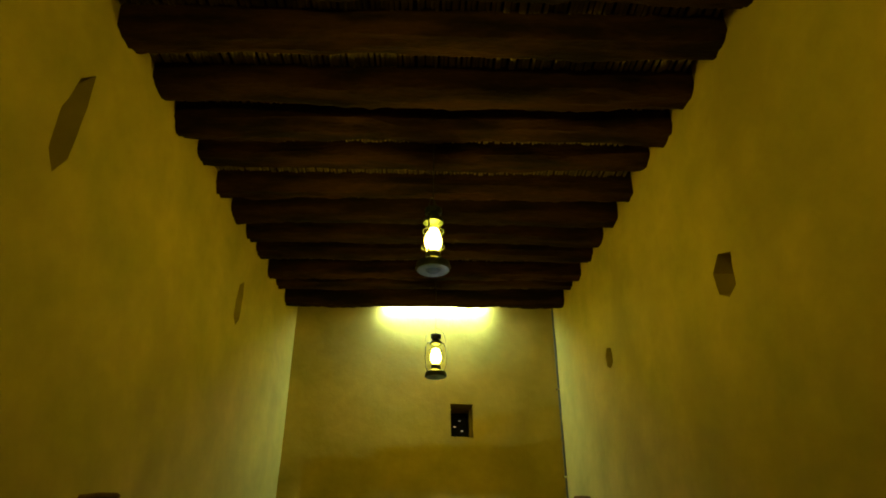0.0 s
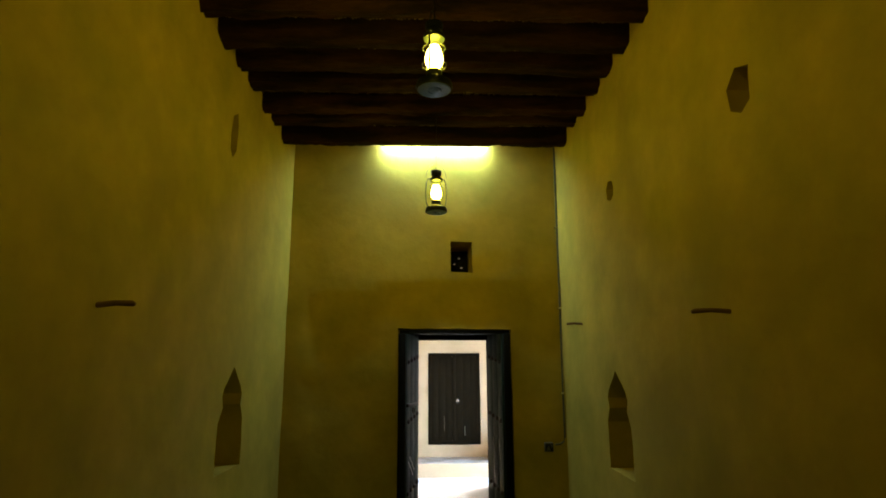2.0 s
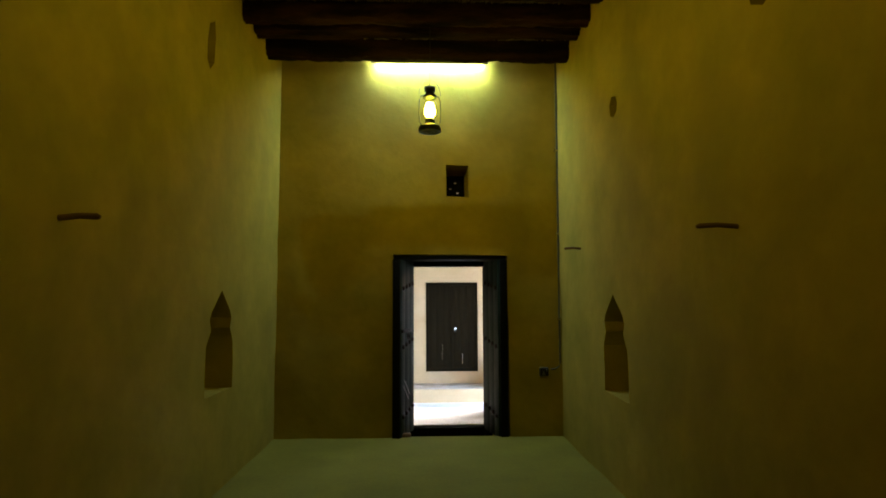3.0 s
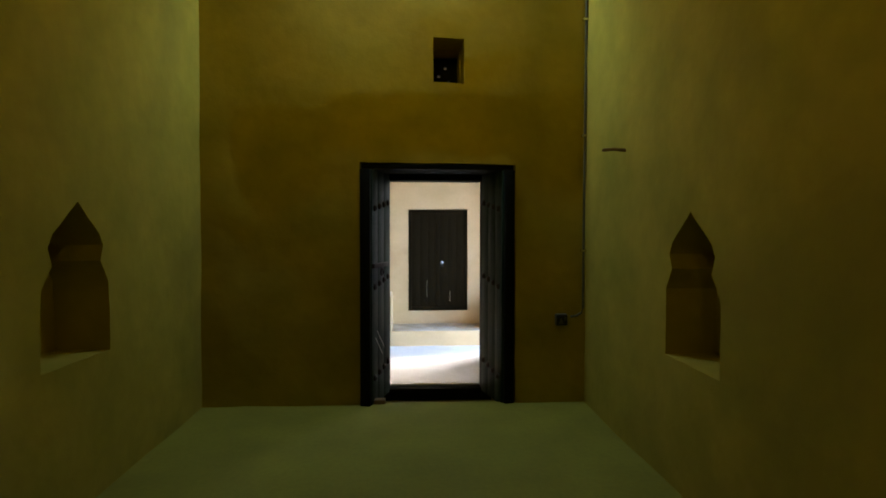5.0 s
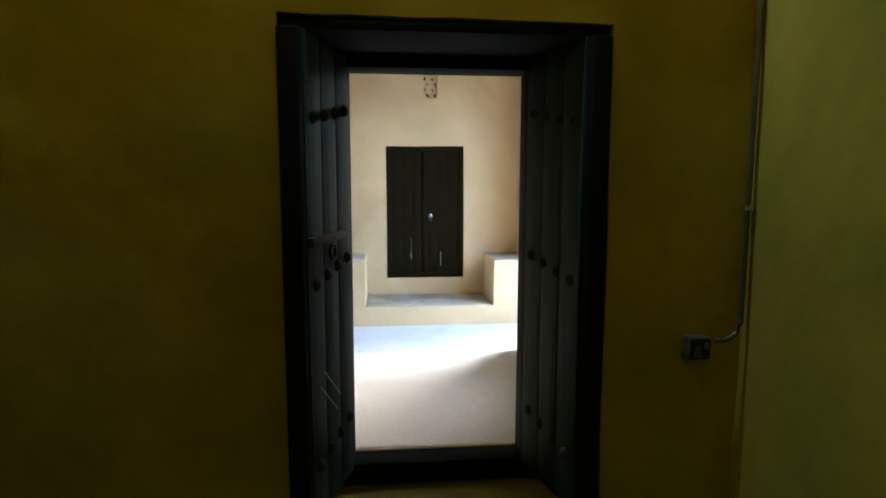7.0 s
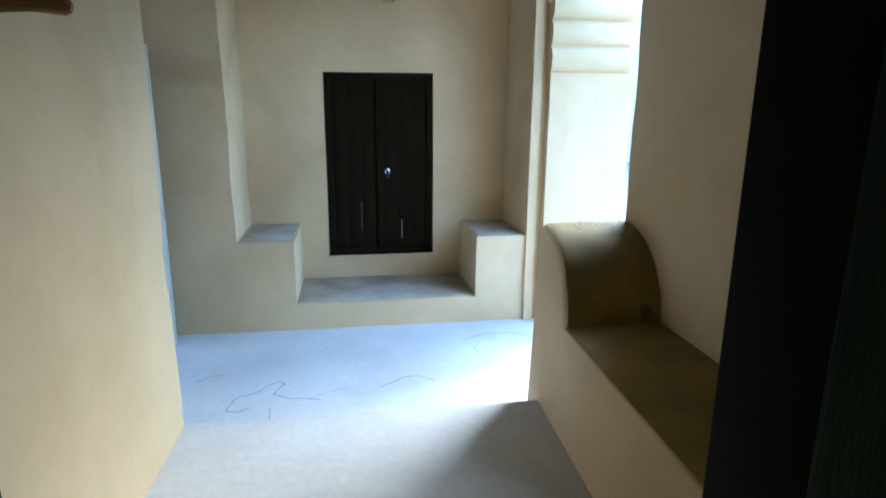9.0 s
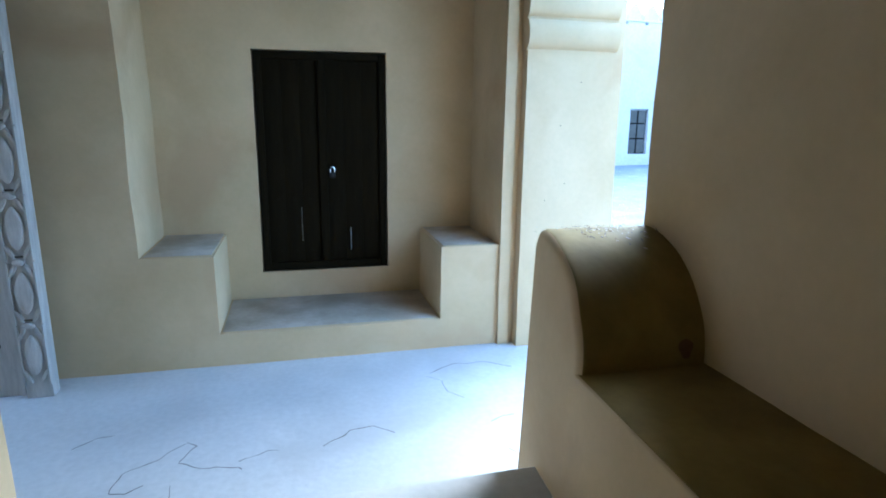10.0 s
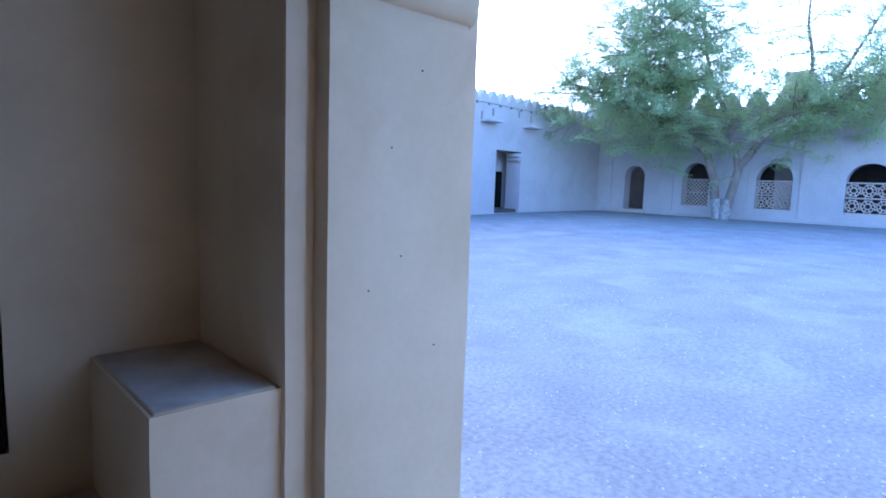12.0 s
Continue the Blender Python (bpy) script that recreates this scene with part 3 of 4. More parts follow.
part("shackle", tube(bmesh.new(), [(0.052, -0.052, 0.85), (0.052, -0.052, 0.875), (0.058, -0.052, 0.892), (0.07, -0.052, 0.898), (0.082, -0.052, 0.892),
                                   (0.088, -0.052, 0.875), (0.088, -0.052, 0.85)], 0.006, 8), STEEL, lock, "bright steel shackle")
part("hasp", boxed(0.0, 0.11, -0.034, -0.028, 0.865, 0.885, bevel=0.002), IRON, door_2)
part("paint_run", boxed(0.2165, 0.2195, -0.0285, -0.0255, 0.16, 0.36), STONE, door_2, "thin white scratch")
part("paint_run", boxed(-0.20, -0.1985, -0.0285, -0.0255, 0.25, 0.55), STONE, door_2, "thin white scratch")

# Dusty grey that also holds the sky light falling on the seat tops.
SKY_DUST = mat("skylit_dusty_plaster", (0.55, 0.49, 0.41), (0.40, 0.34, 0.26), rough=0.85, scale=4, fine=30, bump=0.3, depth=0.008, spread=0.16,
            stain=((0.30, 0.25, 0.18), 0.5))
for x0, x1, zz in ((0.085, 1.715, -0.315), (-0.40, 0.05, 0.27), (1.75, 2.185, 0.27)):
    part("seat_skim", boxed(x0, x1, 12.25, 13.04, zz - 0.02, zz + 0.008, bevel=0.005), SKY_DUST, far, "dusty worn seat surface, sky light in its grey colour")

# bench along the passage wall, with a rounded arm
seat = bench_block("passage_bench", 1.645, 2.30, 7.55, 9.83, -0.40, 0.30, PLASTER_HALL, "long built-in plastered bench with a worn brown top", 0.01)
part("seat_top", boxed(1.655, 2.24, 7.6, 9.82, 0.27, 0.304, bevel=0.004), SEAT_TOP, seat, "worn brown seat surface")
arm_profile = [(9.80, -0.9), (10.33, -0.9), (10.33, 0.745), (10.315, 0.765)]
arm_curve = [(10.28 - 0.48 * math.sin(math.pi / 2 * k / 16), 0.30 + 0.475 * math.cos(math.pi / 2 * k / 16)) for k in range(17)]
arm_bm = prism([(y, z) for y, z in arm_profile + arm_curve], "x", 1.645, 2.30)
rim = [e for e in arm_bm.edges if all(v.co.x < 1.65 and v.co.z > 0.25 for v in e.verts)]
bmesh.ops.bevel(arm_bm, geom=rim, offset=0.035, segments=4, affect="EDGES", profile=0.5, clamp_overlap=False)
bmesh.ops.subdivide_edges(arm_bm, edges=[e for e in arm_bm.edges if abs(e.verts[0].co.x - e.verts[1].co.x) > 0.3], cuts=10, use_grid_fill=True)
for v in arm_bm.verts:
    v.co += 0.007 * noise.noise_vector(v.co * 4.0) + 0.003 * noise.noise_vector(v.co * 13.0)
arm = thing("bench_arm", arm_bm, PLASTER_HALL, "plastered bench end with a rounded brown worn top", "bench arm")
arm.data.materials.append(SEAT_TOP)
for f in arm.data.polygons:
    f.material_index = 1 if f.normal.x > -0.45 and f.center.z > 0.29 and f.center.x < 2.31 and f.normal.y < 0.9 else 0
for ob in (arm, seat, *seat.children):
    for v in ob.data.vertices:
        v.co.x += ((v.co.z + 0.285) * 0.035 + (v.co.y - 9.8) * 0.04) * min(1, max(0, (2.2 - v.co.x) / 0.5))
flakes = random.Random(3)
for k in range(150):
    bm = bmesh.new()
    cx, cy = flakes.gauss(1.98, 0.11), 10.268 - abs(flakes.gauss(0, 0.075))
    w, h, turn = flakes.uniform(0.005, 0.017), flakes.uniform(0.0012, 0.0035), flakes.uniform(0, math.pi)
    ring = []
    for k2 in range(8):
        a = k2 * math.pi / 4
        f = flakes.uniform(0.5, 1.2)
        u, v = w * f * math.cos(a), h * f * math.sin(a)
        yy = min(10.278, cy + u * math.sin(turn) + v * math.cos(turn))
        ring.append(bm.verts.new((cx + u * math.cos(turn) - v * math.sin(turn), yy, 0.312 + flakes.uniform(0, 0.003) + 0.475 * math.sqrt(1 - ((10.28 - yy) / 0.48) ** 2))))
    bm.faces.new(ring)
    part("flaked_patch", bm, (SKY_DUST, CRACK_SHADE, PEG_WOOD)[k % 3], arm, "small curled flake of the worn surface")
scuff_bm = bmesh.new()
turned = Matrix.Translation((2.13, 9.803, 0.372)) @ Matrix.Rotation(math.radians(78), 4, "X")
rim_v = [scuff_bm.verts.new(turned @ Vector((0.032 * (1 + 0.2 * math.sin(3 * a)) * math.cos(a), 0.04 * math.sin(a), 0.004))) for a in [k * math.pi / 9 for k in range(18)]]
scuff_bm.faces.new(rim_v)
part("scuff", scuff_bm, PEG_WOOD, arm, "dark rubbed spot")
wall_peg((-0.37, 8.86, 1.69), (1, 0.15, 0.0), 0.20, 0.024)

# courtyard pier with mouldings and the arch
pier = structure("pier", solid(2.335, 3.03, 12.12, 13.7, -0.9, 3.9, cell=0.16, amp=0.006), PLASTER_HALL, "pale plastered pier with rounded mouldings", "pier")
part("rebate", solid(2.20, 2.283, 12.19, 13.0, -0.9, 3.9, cell=0.2, amp=0.006), PLASTER_HALL, pier)
part("outer_margin", solid(3.03, 3.13, 12.16, 13.7, -0.9, 3.9, cell=0.2, amp=0.006), PLASTER_HALL, pier)
mould = [(12.3, 1.74), (12.12, 1.74)]
for zc, rz, ry in ((1.85, 0.105, 0.055), (2.07, 0.10, 0.045), (2.27, 0.09, 0.06)):
    mould += [(12.125 - ry * math.sin(math.pi * k / 10), zc - rz * math.cos(math.pi * k / 10)) for k in range(11)]
mould += [(12.12, 2.37), (12.3, 2.37)]
cap = prism(mould, "x", 2.325, 3.045)
part("moulding", cap, PLASTER_HALL, pier, "rolled plaster capital mouldings")
arch = structure("courtyard_arch", solid(2.30, 2.63, 10.1, 13.7, 2.33, 3.9, cell=0.18, amp=0.006), PLASTER_HALL, "pale plastered arch to the courtyard", "arch")
carve(arch, [prism(arch_outline(11.21, 0.91, 1.8, 2.36, 0.42), "x", 2.0, 3.4)])

part("foot", boxed(2.98, 3.17, 12.08, 12.4, -0.66, -0.54, bevel=0.015, seg=3), FLOOR, pier)


def pit(x, y, z, r, wall):
    m = Matrix.Translation((x, y, z)) @ Matrix.Rotation(math.pi / 2, 4, "X")
    part("nail_hole", lathe(bmesh.new(), [(r, -0.004), (r, 0.0012), (r * 0.4, 0.002)], m, 7), CRACK_SHADE, wall)


for x, z in ((2.77, 1.52), (2.52, 0.63), (2.68, 0.76), (2.62, 1.20), (2.88, 0.35)):
    pit(x, 12.112, z, 0.0035, pier)

# gate end of the hall
wall_gate = structure("wall_hall_west", solid(-3.2, -2.6, 10.0, 12.4, -0.9, 3.9, cell=0.3), PLASTER_HALL, "plastered end wall of the gate hall with an open gateway")
carve(wall_gate, [prism([(10.4, -0.56), (11.9, -0.56), (11.9, 2.0), (10.4, 2.0)], "x", -3.6, -2.2)])
thing("gate_lintel", boxed(-2.6, -0.46, 12.02, 12.24, 2.46, 2.62, bevel=0.012), PEG_WOOD, "rough brown timber lintel let into the plaster", "lintel")

gate = holder("gate_leaf", pose(-1.95, 12.0, FH), "open sun-greyed gate leaf with a carved post and iron nails", "gate")
for k in range(4):
    part("plank", boxed(-0.6 + k * 0.36, -0.6 + (k + 1) * 0.36 - 0.006, 0.0, 0.06, 0.0, 2.45, bevel=0.006), GREY_WOOD, gate)
post = part("carved_post", boxed(0.86, 1.02, -0.06, 0.05, 0.0, 2.45, bevel=0.012), GREY_WOOD, gate, "carved grey post with lozenges")
carver = random.Random(8)


def carved_lump(cx, cz, hx, hz, depth, turn=0.0, tip=1.0):
    """A raised leaf-shaped lump on the post's face, its edge undercut and its skin a little chipped."""
    bm = bmesh.new()
    steps, rings = 18, ((1.0, 0.0), (1.0, 0.55), (0.86, 0.9), (0.5, 1.05))
    rows_ = []
    for f, d in rings:
        row = []
        for j in range(steps):
            a = 2 * math.pi * j / steps
            px, pz = hx * f * math.cos(a) * (1 - 0.25 * tip * math.sin(a) ** 4), hz * f * math.sin(a)
            q = noise.noise((cx * 9 + px * 40, cz * 9 + pz * 40, 3.1))
            ca, sa = math.cos(turn), math.sin(turn)
            row.append(bm.verts.new((cx + (px * ca - pz * sa) * (1 + 0.12 * q), -0.058 - depth * d - 0.003 * q, cz + px * sa + pz * ca)))
        rows_.append(row)
    for r0, r1 in zip(rows_, rows_[1:]):
        for j in range(steps):
            bm.faces.new((r0[j], r0[(j + 1) % steps], r1[(j + 1) % steps], r1[j]))
    bm.faces.new(rows_[-1])
    return bm


for k in range(6):
    zc = 0.30 + 0.41 * k
    part("carved_leaf", carved_lump(0.94, zc, 0.047, 0.135, 0.026), GREY_WOOD, post)
    part("carved_knot", carved_lump(0.935, zc + 0.20, 0.035, 0.022, 0.03, carver.uniform(-0.2, 0.2)), GREY_WOOD, post)
    for sx in (-1, 1):
        for sz in (-1, 1):
            part("carved_petal", carved_lump(0.94 + sx * 0.048, zc + sz * 0.145, 0.013, 0.05, 0.02, sx * sz * 0.45), GREY_WOOD, post)
        part("carved_border", boxed(0.94 + sx * 0.073 - 0.006, 0.94 + sx * 0.073 + 0.006, -0.078, -0.058, zc - 0.2, zc + 0.2, bevel=0.004), GREY_WOOD, post)
    # Dark strip laid on the face as the shade between two carvings.
    part("carved_gap", boxed(0.90, 0.98, -0.066, -0.058, zc + 0.228, zc + 0.24, bevel=0.002), CRACK_SHADE, post)
for k in range(6):
    for x in (0.72, 0.45):
        m = Matrix.Translation((x, 0.0, 0.35 + 0.37 * k + 0.14 * (k % 2))) @ Matrix.Rotation(math.pi / 2, 4, "X")
        part("nail", lathe(bmesh.new(), [(0.016, 0), (0.016, 0.03), (0.022, 0.034), (0.012, 0.045)], m, 8), IRON, gate)

# Unseen ceiling; its dark matting is there to dim the upper walls.
hall_ceiling = structure("hall_ceiling", solid(-3.2, 2.62, 7.6, 13.7, 3.5, 3.8, cell=0.5), REED, "unseen ceiling of the gate hall, dark matting added to cut bounce light", "ceiling")


def floor_crack(points, width):
    """A thin wandering crack in the screed."""
    bm = bmesh.new()
    pts = [Vector((*p, 0)) for p in points]
    fine = []
    for a, b in zip(pts, pts[1:]):
        for k in range(8):
            q = a.lerp(b, k / 8)
            fine.append(q + 0.022 * noise.noise_vector(q * 9))
    prev = None
    for k, q in enumerate(fine[:-1]):
        d = (fine[k + 1] - q).normalized()
        s = Vector((-d.y, d.x, 0)) * width * (0.35 + 0.65 * abs(noise.noise(q * 14)))
        cur = [bm.verts.new((q.x + s.x, q.y + s.y, FH + 0.010)), bm.verts.new((q.x - s.x, q.y - s.y, FH + 0.010))]
        if prev:
            bm.faces.new((prev[0], prev[1], cur[1], cur[0]))
        prev = cur
    return bm


for line, w in CRACKS:
    part("crack", floor_crack(line, w), CRACK_SHADE, hall_floor, "thin dark crack")

# ---- courtyard ----
gb = bmesh.new()
gx = [-400, -60, -10, -3.2, 3.05, 3.6, 5, 8, 12, 18, 26, 36, 60, 400]
gy = [-400, -60, -20, 0, 8, 12, 16, 20, 25, 31, 40, 60, 400]


def ground_z(x, y):
    return -0.60 + 0.20 * min(1, max(0, (x - 3) / 20))


grid = [[gb.verts.new((x, y, ground_z(x, y) if x > 3 or x < -3 else -0.95)) for y in gy] for x in gx]
for i in range(len(gx) - 1):
    for j in range(len(gy) - 1):
        gb.faces.new((grid[i][j], grid[i + 1][j], grid[i + 1][j + 1], grid[i][j + 1]))
ground = structure("ground", gb, GRAVEL, "grey gravel courtyard ground, loosely raked", "ground")
pebbles = bmesh.new()
for k in range(2600):
    d = 1.2 + 24 * random.random() ** 1.7
    a = radians(random.uniform(15, 88))
    x, y = 2.8 + d * math.sin(a), 10.5 + d * math.cos(a)
    r = random.uniform(0.004, 0.015)
    zg = ground_z(x, y) + r * 0.2
    top = pebbles.verts.new((x, y, zg + r * 0.7))
    ring = [pebbles.verts.new((x + r * random.uniform(0.7, 1.2) * math.cos(t), y + r * random.uniform(0.7, 1.2) * math.sin(t), zg - r * 0.3)) for t in (0, 1.3, 2.5, 3.8, 5.0)]
    for t in range(5):
        pebbles.faces.new((top, ring[t], ring[(t + 1) % 5]))
thing("gravel_stones", pebbles, STONE, "scattered pale stones on the gravel ground", "gravel", kind="stuff", smooth=False)

CORNER = Vector((33.0, 30.6, 0))
DA, DB = Vector((-1, -0.102, 0)).normalized(), Vector((0.102, -1, 0)).normalized()


def frame_of(d, inward):
    """Local axes of a facade: x along it from the corner, y into the wall, z up."""
    return Matrix.Translation(CORNER) @ Matrix((d, inward, (0, 0, 1))).transposed().to_4x4()


def merlon(w=0.72, h=0.62, t=0.35):
    out = [(-w / 2, 0), (w / 2, 0), (w * 0.44, h * 0.35), (w * 0.28, h * 0.7), (w * 0.1, h * 0.95), (0, h), (-w * 0.1, h * 0.95), (-w * 0.28, h * 0.7), (-w * 0.44, h * 0.35)]
    bm = prism(out, "y", 0, t)
    bmesh.ops.bevel(bm, geom=bm.edges[:], offset=0.03, segments=1, affect="EDGES")
    return bm


def far_facade(name, m, length, height, label, cuts, start=0.0, tooth=(0.72, 0.62, 0.76)):
    wall = holder(name, m, label, "building", kind="")
    body = part("wall", solid(start, length, 0, 0.9, -0.9, height, cell=0.5, amp=0.04, freq=0.5), PLASTER_OUT, wall)
    carve(body, cuts)
    # Inner wall and floor carry the room's shade in their dark colour.
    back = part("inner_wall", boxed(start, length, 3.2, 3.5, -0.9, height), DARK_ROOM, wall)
    part("roof", boxed(start, length, 0.5, 3.5, height - 0.9, height - 0.6), PLASTER_OUT, wall)
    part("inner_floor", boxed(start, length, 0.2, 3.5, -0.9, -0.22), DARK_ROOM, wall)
    me = finish(merlon(tooth[0], tooth[1]), True)
    me.materials.append(PLASTER_OUT)
    for k in range(int((length - start) / tooth[2])):
        ob = new("merlon", me)
        ob.parent = wall
        ob.matrix_local = Matrix.Translation((start + 0.4 + tooth[2] * k, 0.06, height - 0.02)) @ Matrix.Diagonal((random.uniform(0.93, 1.05), 1, random.uniform(0.9, 1.06), 1))
    return wall


def slot(u, z, w=0.16, h=0.36):
    return prism([(u - w / 2, z - h / 2), (u + w / 2, z - h / 2), (u + w / 2, z + h / 2), (u - w / 2, z + h / 2)], "y", -0.3, 0.5)


def rect(u0, u1, z0, z1, d=1.3):
    return prism([(u0, z0), (u1, z0), (u1, z1), (u0, z1)], "y", -0.3, d)


A = far_facade("courtyard_north_wing", frame_of(DA, Vector((-0.102, 1, 0)).normalized()), 34.0, 4.86, "long pale plastered courtyard wing with battlements and a porch doorway",
               [rect(8.55, 10.68, -0.4, 2.68, 1.2), rect(14.99, 15.89, 0.50, 1.62, 0.25), rect(19.1, 19.95, -0.06, 1.66, 0.25), slot(11.9, 4.2), slot(11.05, 4.42), slot(8.88, 4.55), slot(7.8, 4.42),
                slot(13.37, 4.2), slot(14.1, 4.0), slot(15.1, 4.25), slot(17.3, 4.2), slot(17.35, 3.2, 0.25, 0.25)], start=-0.9)
part("parapet_string", boxed(-0.5, 34, -0.05, 0.02, 4.80, 4.87, bevel=0.012), PLASTER_OUT, A)
for k in range(30):
    part("string_stone", boxed(0.6 + k * 0.9, 0.7 + k * 0.9, -0.07, 0.0, 4.70, 4.80, bevel=0.01), SHUTTER, A)
part("porch_back", boxed(6.5, 11.5, 1.3, 1.5, -0.9, 3.0), PLASTER_OUT, A)
part("porch_door", boxed(8.42, 9.45, 1.24, 1.31, -0.2, 1.68, bevel=0.01), BLACK_WOOD, A, "dark open inner door")
part("porch_corbel", boxed(8.50, 8.95, -0.03, 0.6, 2.42, 2.60, bevel=0.04), PLASTER_OUT, A)
part("porch_corbel", boxed(8.50, 8.80, -0.02, 0.6, 2.22, 2.40, bevel=0.04), PLASTER_OUT, A)
part("porch_lintel", boxed(8.4, 10.8, 0.05, 0.6, 2.66, 2.76, bevel=0.01), PEG_WOOD, A)
for u in (10.9, 7.4):
    part("water_spout", boxed(u, u + 1.1, -0.55, 0.1, 3.90, 4.02, bevel=0.03), PLASTER_OUT, A, "projecting plastered spout ledge")
win = part("window", boxed(14.99, 15.89, 0.13, 0.17, 0.50, 1.62), BLACK_WOOD, A)
for z0, z1 in ((0.53, 1.02), (1.08, 1.58)):
    for k in range(5):
        part("slat", boxed(15.05, 15.83, 0.09, 0.12, z0 + (z1 - z0) * k / 5 + 0.01, z0 + (z1 - z0) * (k + 1) / 5 - 0.01), SHUTTER, win)
part("window_frame", boxed(14.99, 15.89, 0.08, 0.14, 1.02, 1.08), SHUTTER, win)
for u in (14.99, 15.83):
    part("window_frame", boxed(u, u + 0.06, 0.08, 0.14, 0.5, 1.62), SHUTTER, win)

tall = part("window", boxed(19.1, 19.95, 0.13, 0.17, -0.06, 1.66), BLACK_WOOD, A, "tall shuttered opening")
for u0, u1 in ((19.13, 19.51), (19.54, 19.92)):
    for z0, z1 in ((-0.03, 0.50), (0.55, 1.08), (1.13, 1.63)):
        # Panels darkened with the colour made for interior shade.
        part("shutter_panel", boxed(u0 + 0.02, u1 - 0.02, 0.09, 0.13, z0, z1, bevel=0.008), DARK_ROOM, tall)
part("window_frame", boxed(19.1, 19.95, 0.07, 0.12, 1.60, 1.66), SHUTTER, tall)

bays = [(5.85, 0.72, 0), (9.75, 0.84, 1), (13.75, 0.92, 2), (18.0, 0.92, 1), (22.2, 0.92, 2)]
cuts = [prism(arch_outline(2.33, 0.62, -0.2, 1.72, 0.66), "y", -0.4, 1.4)]
cuts += [prism(arch_outline(c, h, 0.16, 1.70, 0.86), "y", -0.4, 1.4) for c, h, _ in bays]
cuts += [rect(c - 1.2, c + 1.2, -0.2, 3.72, 0.10) for c, h, _ in bays] + [rect(0.9, 3.6, -0.3, 3.6, 0.07)]
cuts += [slot(7.37, 4.9, 0.22, 0.45), slot(7.95, 4.9, 0.22, 0.4)]
B = far_facade("courtyard_east_wing", frame_of(DB, Vector((1, 0.102, 0)).normalized()), 40.0, 5.45,
               "pale plastered arcade wing with arched openings and carved screens", cuts, start=-0.9, tooth=(1.15, 0.9, 1.3))


def screen(c, h, style):
    """A pierced gypsum screen in the lower part of an arched opening."""
    sc = part("screen", boxed(c - h, c + h, 0.22, 0.30, 1.60, 1.67, bevel=0.01), LATTICE, B, "carved pierced screen")
    part("rail", boxed(c - h, c + h, 0.22, 0.30, 0.88, 0.95, bevel=0.01), LATTICE, sc)
    part("rail", boxed(c - h, c + h, 0.22, 0.30, 0.14, 0.21, bevel=0.01), LATTICE, sc)
    for z0 in (0.21, 0.95):
        bm = bmesh.new()
        hh = 0.66
        if style == 0:
            n = 7
            step = 2 * h / n
            for k in range(-4, n + 1):
                for s in (1, -1):
                    u0 = c - h + k * step if s == 1 else c + h - k * step
                    lo, hi = u0, u0 + s * hh
                    t0, t1 = 0.0, 1.0
                    pts = []
                    for t in (0, 1):
                        pts.append((lo + (hi - lo) * t, z0 + hh * t))
                    (ua, za), (ub, zb) = pts
                    for q in range(2):
                        for lim, sign in ((c - h, 1), (c + h, -1)):
                            if sign * (ua - lim) < 0:
                                f = (lim - ua) / (ub - ua) if ub != ua else 2
                                ua, za = lim, za + (zb - za) * f
                        ua, za, ub, zb = ub, zb, ua, za
                    if abs(ua - ub) > 0.06 and c - h - 1e-3 <= min(ua, ub) and max(ua, ub) <= c + h + 1e-3 and z0 - 1e-3 <= min(za, zb) and max(za, zb) <= z0 + hh + 1e-3:
                        tube(bm, [(ua, 0.26, za), (ub, 0.26, zb)], 0.028, 4)
        else:
            n = 3
            step = 2 * h / n
            for k in range(n):
                cu, cz = c - h + step * (k + 0.5), z0 + hh / 2
                for rr in ((0.10, 0.26) if style == 1 else (0.13, 0.27)):
                    tube(bm, [(cu + rr * math.cos(a * math.pi / 8), 0.26, cz + rr * math.sin(a * math.pi / 8)) for a in range(17)], 0.032, 4)
                for j in range(8):
                    a = j * math.pi / 4 + (0 if style == 1 else 0.39)
                    tube(bm, [(cu + 0.1 * math.cos(a), 0.26, cz + 0.1 * math.sin(a)), (cu + 0.36 * math.cos(a), 0.26, cz + min(0.32, max(-0.32, 0.42 * math.sin(a))))], 0.030, 4)
        part("lattice", bm, LATTICE, sc, smooth=False)


for c, h, style in bays:
    screen(c, h, style)
    part("hood", boxed(c - 1.25, c + 1.25, -0.08, 0.06, 3.70, 3.80, bevel=0.03), PLASTER_OUT, B)
part("hood", boxed(0.9, 3.6, -0.07, 0.05, 3.58, 3.66, bevel=0.03), PLASTER_OUT, B)
part("threshold", boxed(1.5, 3.1, -0.25, 0.4, -0.5, -0.24, bevel=0.03), LATTICE, B)
part("kerb", solid(4.2, 34, -0.5, 0.1, -0.7, -0.30, cell=0.4, amp=0.04), PLASTER_OUT, B)
part("box_spout", boxed(7.2, 8.1, -0.35, 0.05, 4.45, 4.62, bevel=0.03), PLASTER_OUT, B)

# tower top behind the east wing
tower = holder("corner_tower", pose(37.5, 21.2, 0), "slim plastered tower rising behind the east wing", "tower")
part("wall", solid(-0.6, 0.6, -0.6, 0.6, -0.9, 7.6, cell=0.6, amp=0.05), PLASTER_OUT, tower)

# plain outer side of the lamp-lit block and the south side of the court
structure("wall_court_west", solid(2.3, 2.62, -12, 7.7, -0.9, 5.0, cell=0.8), PLASTER_OUT, "plain plastered outer wall of the lamp-lit block")
structure("wall_court_west_far", solid(2.5, 3.08, 13.7, 29.5, -0.9, 5.0, cell=0.8), PLASTER_OUT, "plain plastered outer wall beyond the gate hall")
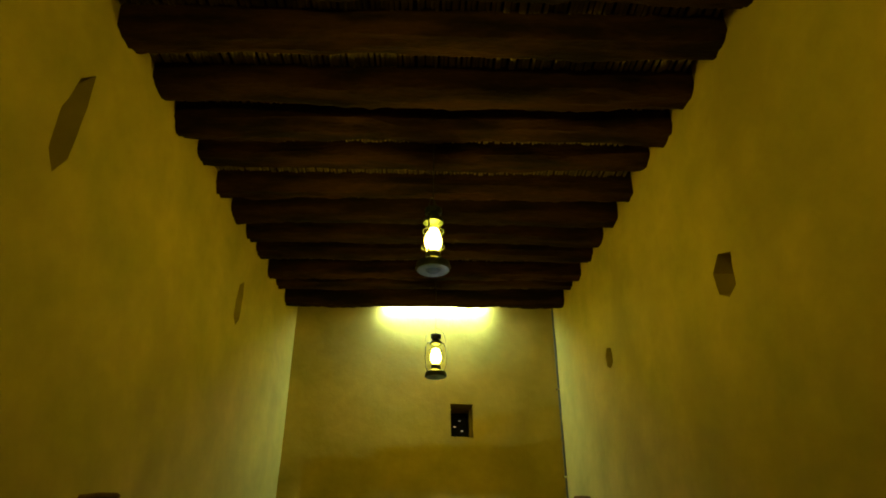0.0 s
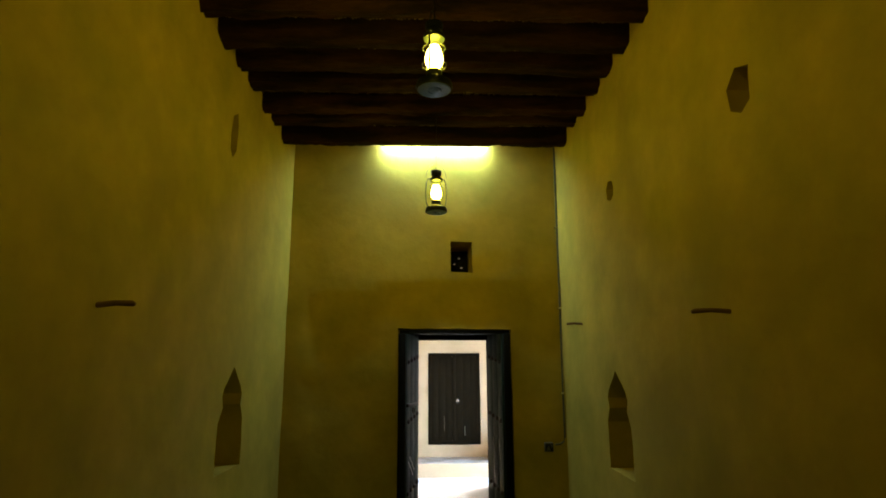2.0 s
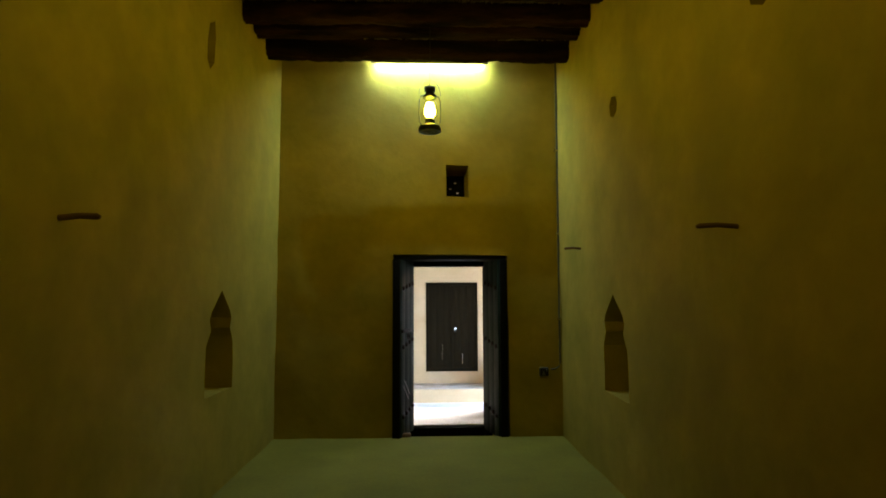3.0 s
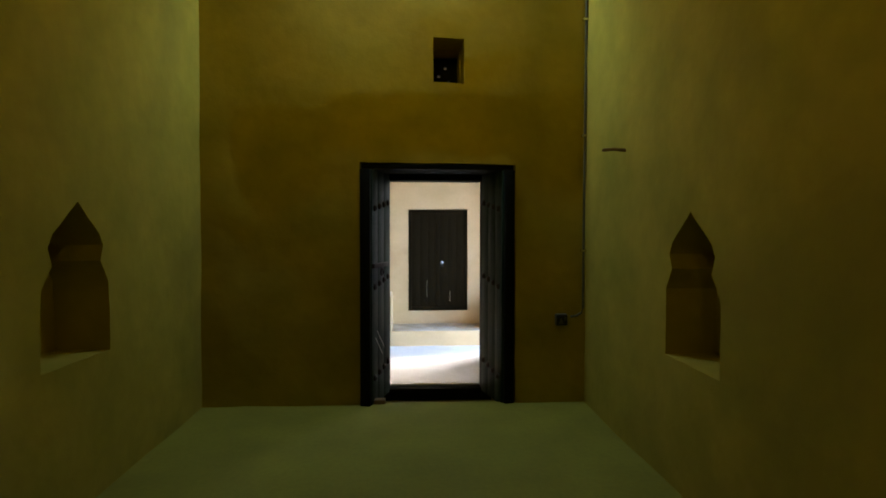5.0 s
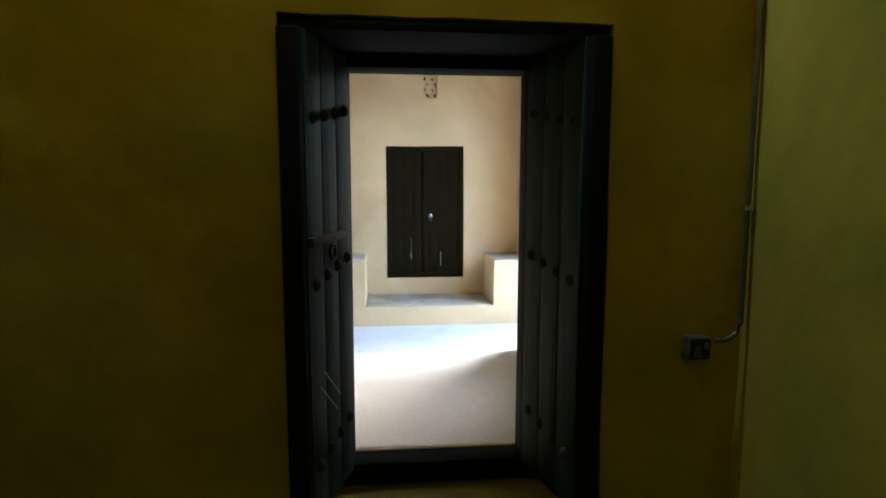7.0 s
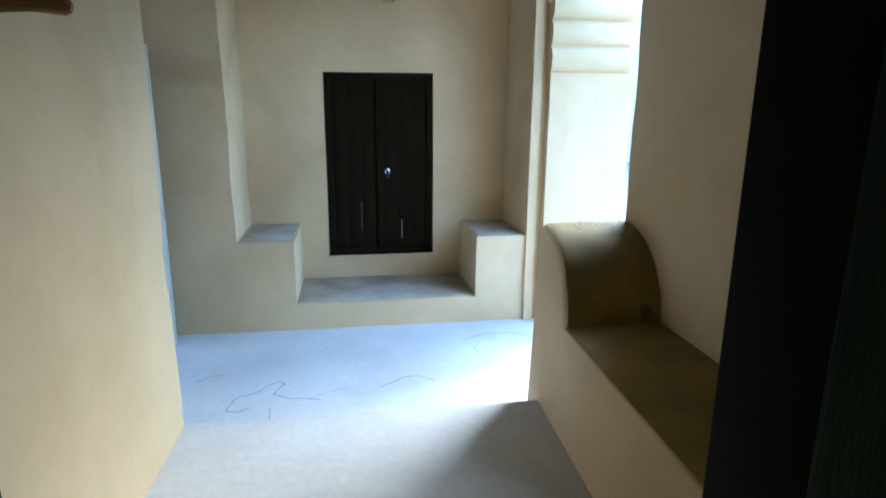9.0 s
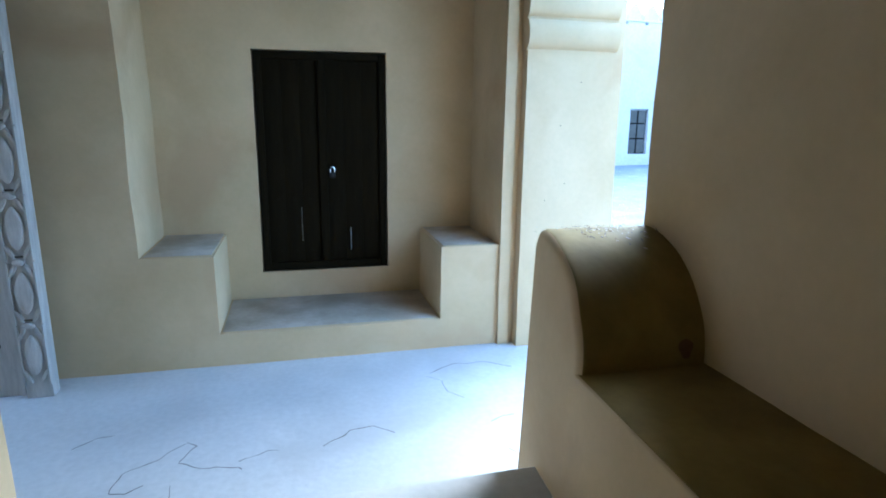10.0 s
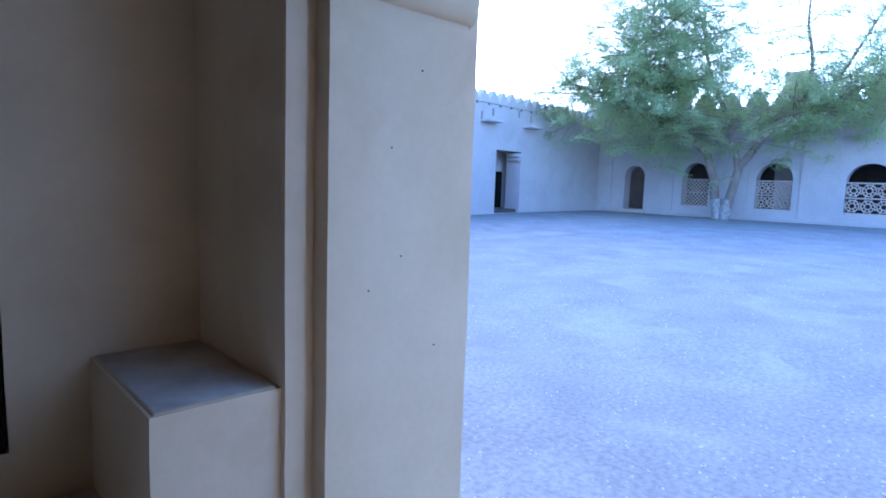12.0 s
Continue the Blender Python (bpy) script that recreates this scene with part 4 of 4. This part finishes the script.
# Unseen wall, added so that only high sky light enters the gateway.
structure("wall_outer_west", solid(-11.0, -10.4, -4, 26, -0.9, 5.0, cell=1.0), PLASTER_OUT, "unseen wall added to block low light at the gateway")
structure("wall_court_south", solid(3.0, 36, -12.5, -12, -0.9, 5.0, cell=1.2), PLASTER_OUT, "plain plastered south wall of the court")


# ---- tree ----
def grow_tree(base, label):
    rnd = random.Random(7)
    tree = holder("acacia_tree", pose(*base), label, "tree")
    tips = []

    def limb(points, r0, r1, name="limb"):
        pts = []
        p = [Vector(q) for q in points]
        for a, b in zip(p, p[1:]):
            for k in range(5):
                q = a.lerp(b, k / 5)
                pts.append(q + 0.10 * noise.noise_vector(q * 0.8))
        pts.append(p[-1])
        radii = [r0 + (r1 - r0) * k / (len(pts) - 1) for k in range(len(pts))]
        part(name, tube(bmesh.new(), pts, radii, 10), BARK, tree)
        return pts

    # positions are relative to the base: x away from the walk, y along the wing
    left = limb([(0, 0.05, 0), (0, 0.35, 1.7), (0, 0.75, 3.3), (-0.9, 1.9, 4.5), (-2.8, 3.5, 5.8), (-5.8, 5.6, 6.7)], 0.26, 0.07, "trunk")
    right = limb([(0, -0.25, 0), (0.05, -0.55, 1.4), (0.05, -0.85, 2.8), (0.1, -1.8, 4.2), (0.2, -3.2, 5.2), (0.3, -5.2, 6.0), (0.4, -7.6, 7.2)], 0.26, 0.07, "trunk")
    mid = limb([(0.05, -0.75, 2.6), (0.0, -0.3, 4.4), (-0.1, 0.2, 5.8), (-0.2, 0.8, 7.0), (-0.2, 1.4, 9.4), (-0.3, 2.2, 12.0)], 0.17, 0.05)
    up = limb([(0.2, -3.2, 5.2), (0.3, -3.6, 7.2), (0.2, -3.3, 9.2), (0.3, -3.0, 12.0)], 0.12, 0.04)
    up2 = limb([(0.25, -4.2, 5.7), (0.6, -5.2, 8.0), (0.7, -6.4, 10.5), (0.7, -7.2, 12.5)], 0.10, 0.03)
    up3 = limb([(-1.6, 2.6, 4.7), (-2.6, 3.1, 7.0), (-2.7, 3.3, 9.0), (-2.0, 2.8, 11.6)], 0.10, 0.03)
    for n_, z in (("trunk_whitewash", 0.05), ("trunk_whitewash", -0.25)):
        lean = 0.2 if z > 0 else -0.2
        part(n_, tube(bmesh.new(), [(0, z, -0.05), (0, z + lean * 0.35, 0.45), (0, z + lean * 0.75, 1.05)], [0.285, 0.275, 0.268], 12), WHITEWASH, tree, "peeling whitewash on the trunk foot")
    twigs = bmesh.new()
    leaves, faces = [], []

    def spray(p, d, length, droop, n, dense):
        """A drooping twig with small leaves along it."""
        pts = []
        q = Vector(p)
        v = Vector(d).normalized()
        for k in range(6):
            pts.append(q.copy())
            q = q + v * length / 6
            v = (v + Vector((rnd.uniform(-.3, .3), rnd.uniform(-.3, .3), -droop + rnd.uniform(-.15, .15)))).normalized()
        tube(twigs, pts, [0.016, 0.013, 0.010, 0.008, 0.006, 0.004], 3)
        for k in range(n):
            f = rnd.random() ** 0.7 * 4.99
            c = pts[int(f)].lerp(pts[int(f) + 1], f % 1) + Vector((rnd.gauss(0, dense), rnd.gauss(0, dense), rnd.gauss(0, dense) - 0.05))
            a = Vector((rnd.gauss(0, 1), rnd.gauss(0, 1), rnd.gauss(0, 1))).normalized()
            b = a.orthogonal().normalized()
            s = rnd.uniform(0.028, 0.06)
            i = len(leaves)
            leaves.extend([c - a * s * 1.5, c - b * s * 0.55, c + a * s * 1.5, c + b * s * 0.55])
            faces.append((i, i + 1, i + 2, i + 3))

    for pts, lo, count, n, spread in ((left, 15, 640, 105, 1.9), (right, 19, 420, 100, 1.6), (mid, 13, 420, 85, 1.6), (up, 5, 150, 45, 1.5), (up2, 5, 140, 45, 1.5), (up3, 3, 980, 100, 2.0)):
        for k in range(count):
            p = pts[rnd.randrange(lo, len(pts))]
            o = Vector((rnd.gauss(0, spread * 0.8), rnd.gauss(0, spread), rnd.gauss(0.1, spread * 0.55)))
            d = Vector((rnd.gauss(0, 1), rnd.gauss(0, 1), rnd.uniform(-0.2, 0.7)))
            spray(p + o, d, rnd.uniform(0.7, 1.7), 0.22, n, 0.13)
            if k % 6 == 0:
                tube(twigs, [p, p.lerp(p + o, 0.5) + Vector((0, 0, 0.12)), p + o], [0.03, 0.022, 0.014], 4)
    tagged(part("twig_mass", twigs, BARK, tree), "fine bare twigs", kind="stuff")
    me = bpy.data.meshes.new("crown")
    me.from_pydata([tuple(v) for v in leaves], [], faces)
    me.materials.append(FOLIAGE)
    crown = new("crown", me)
    crown.parent = tree
    tagged(crown, "feathery drooping green foliage", kind="stuff")
    return tree


grow_tree((32.1, 22.75, -0.42), "feathery green acacia with forked whitewashed trunks")
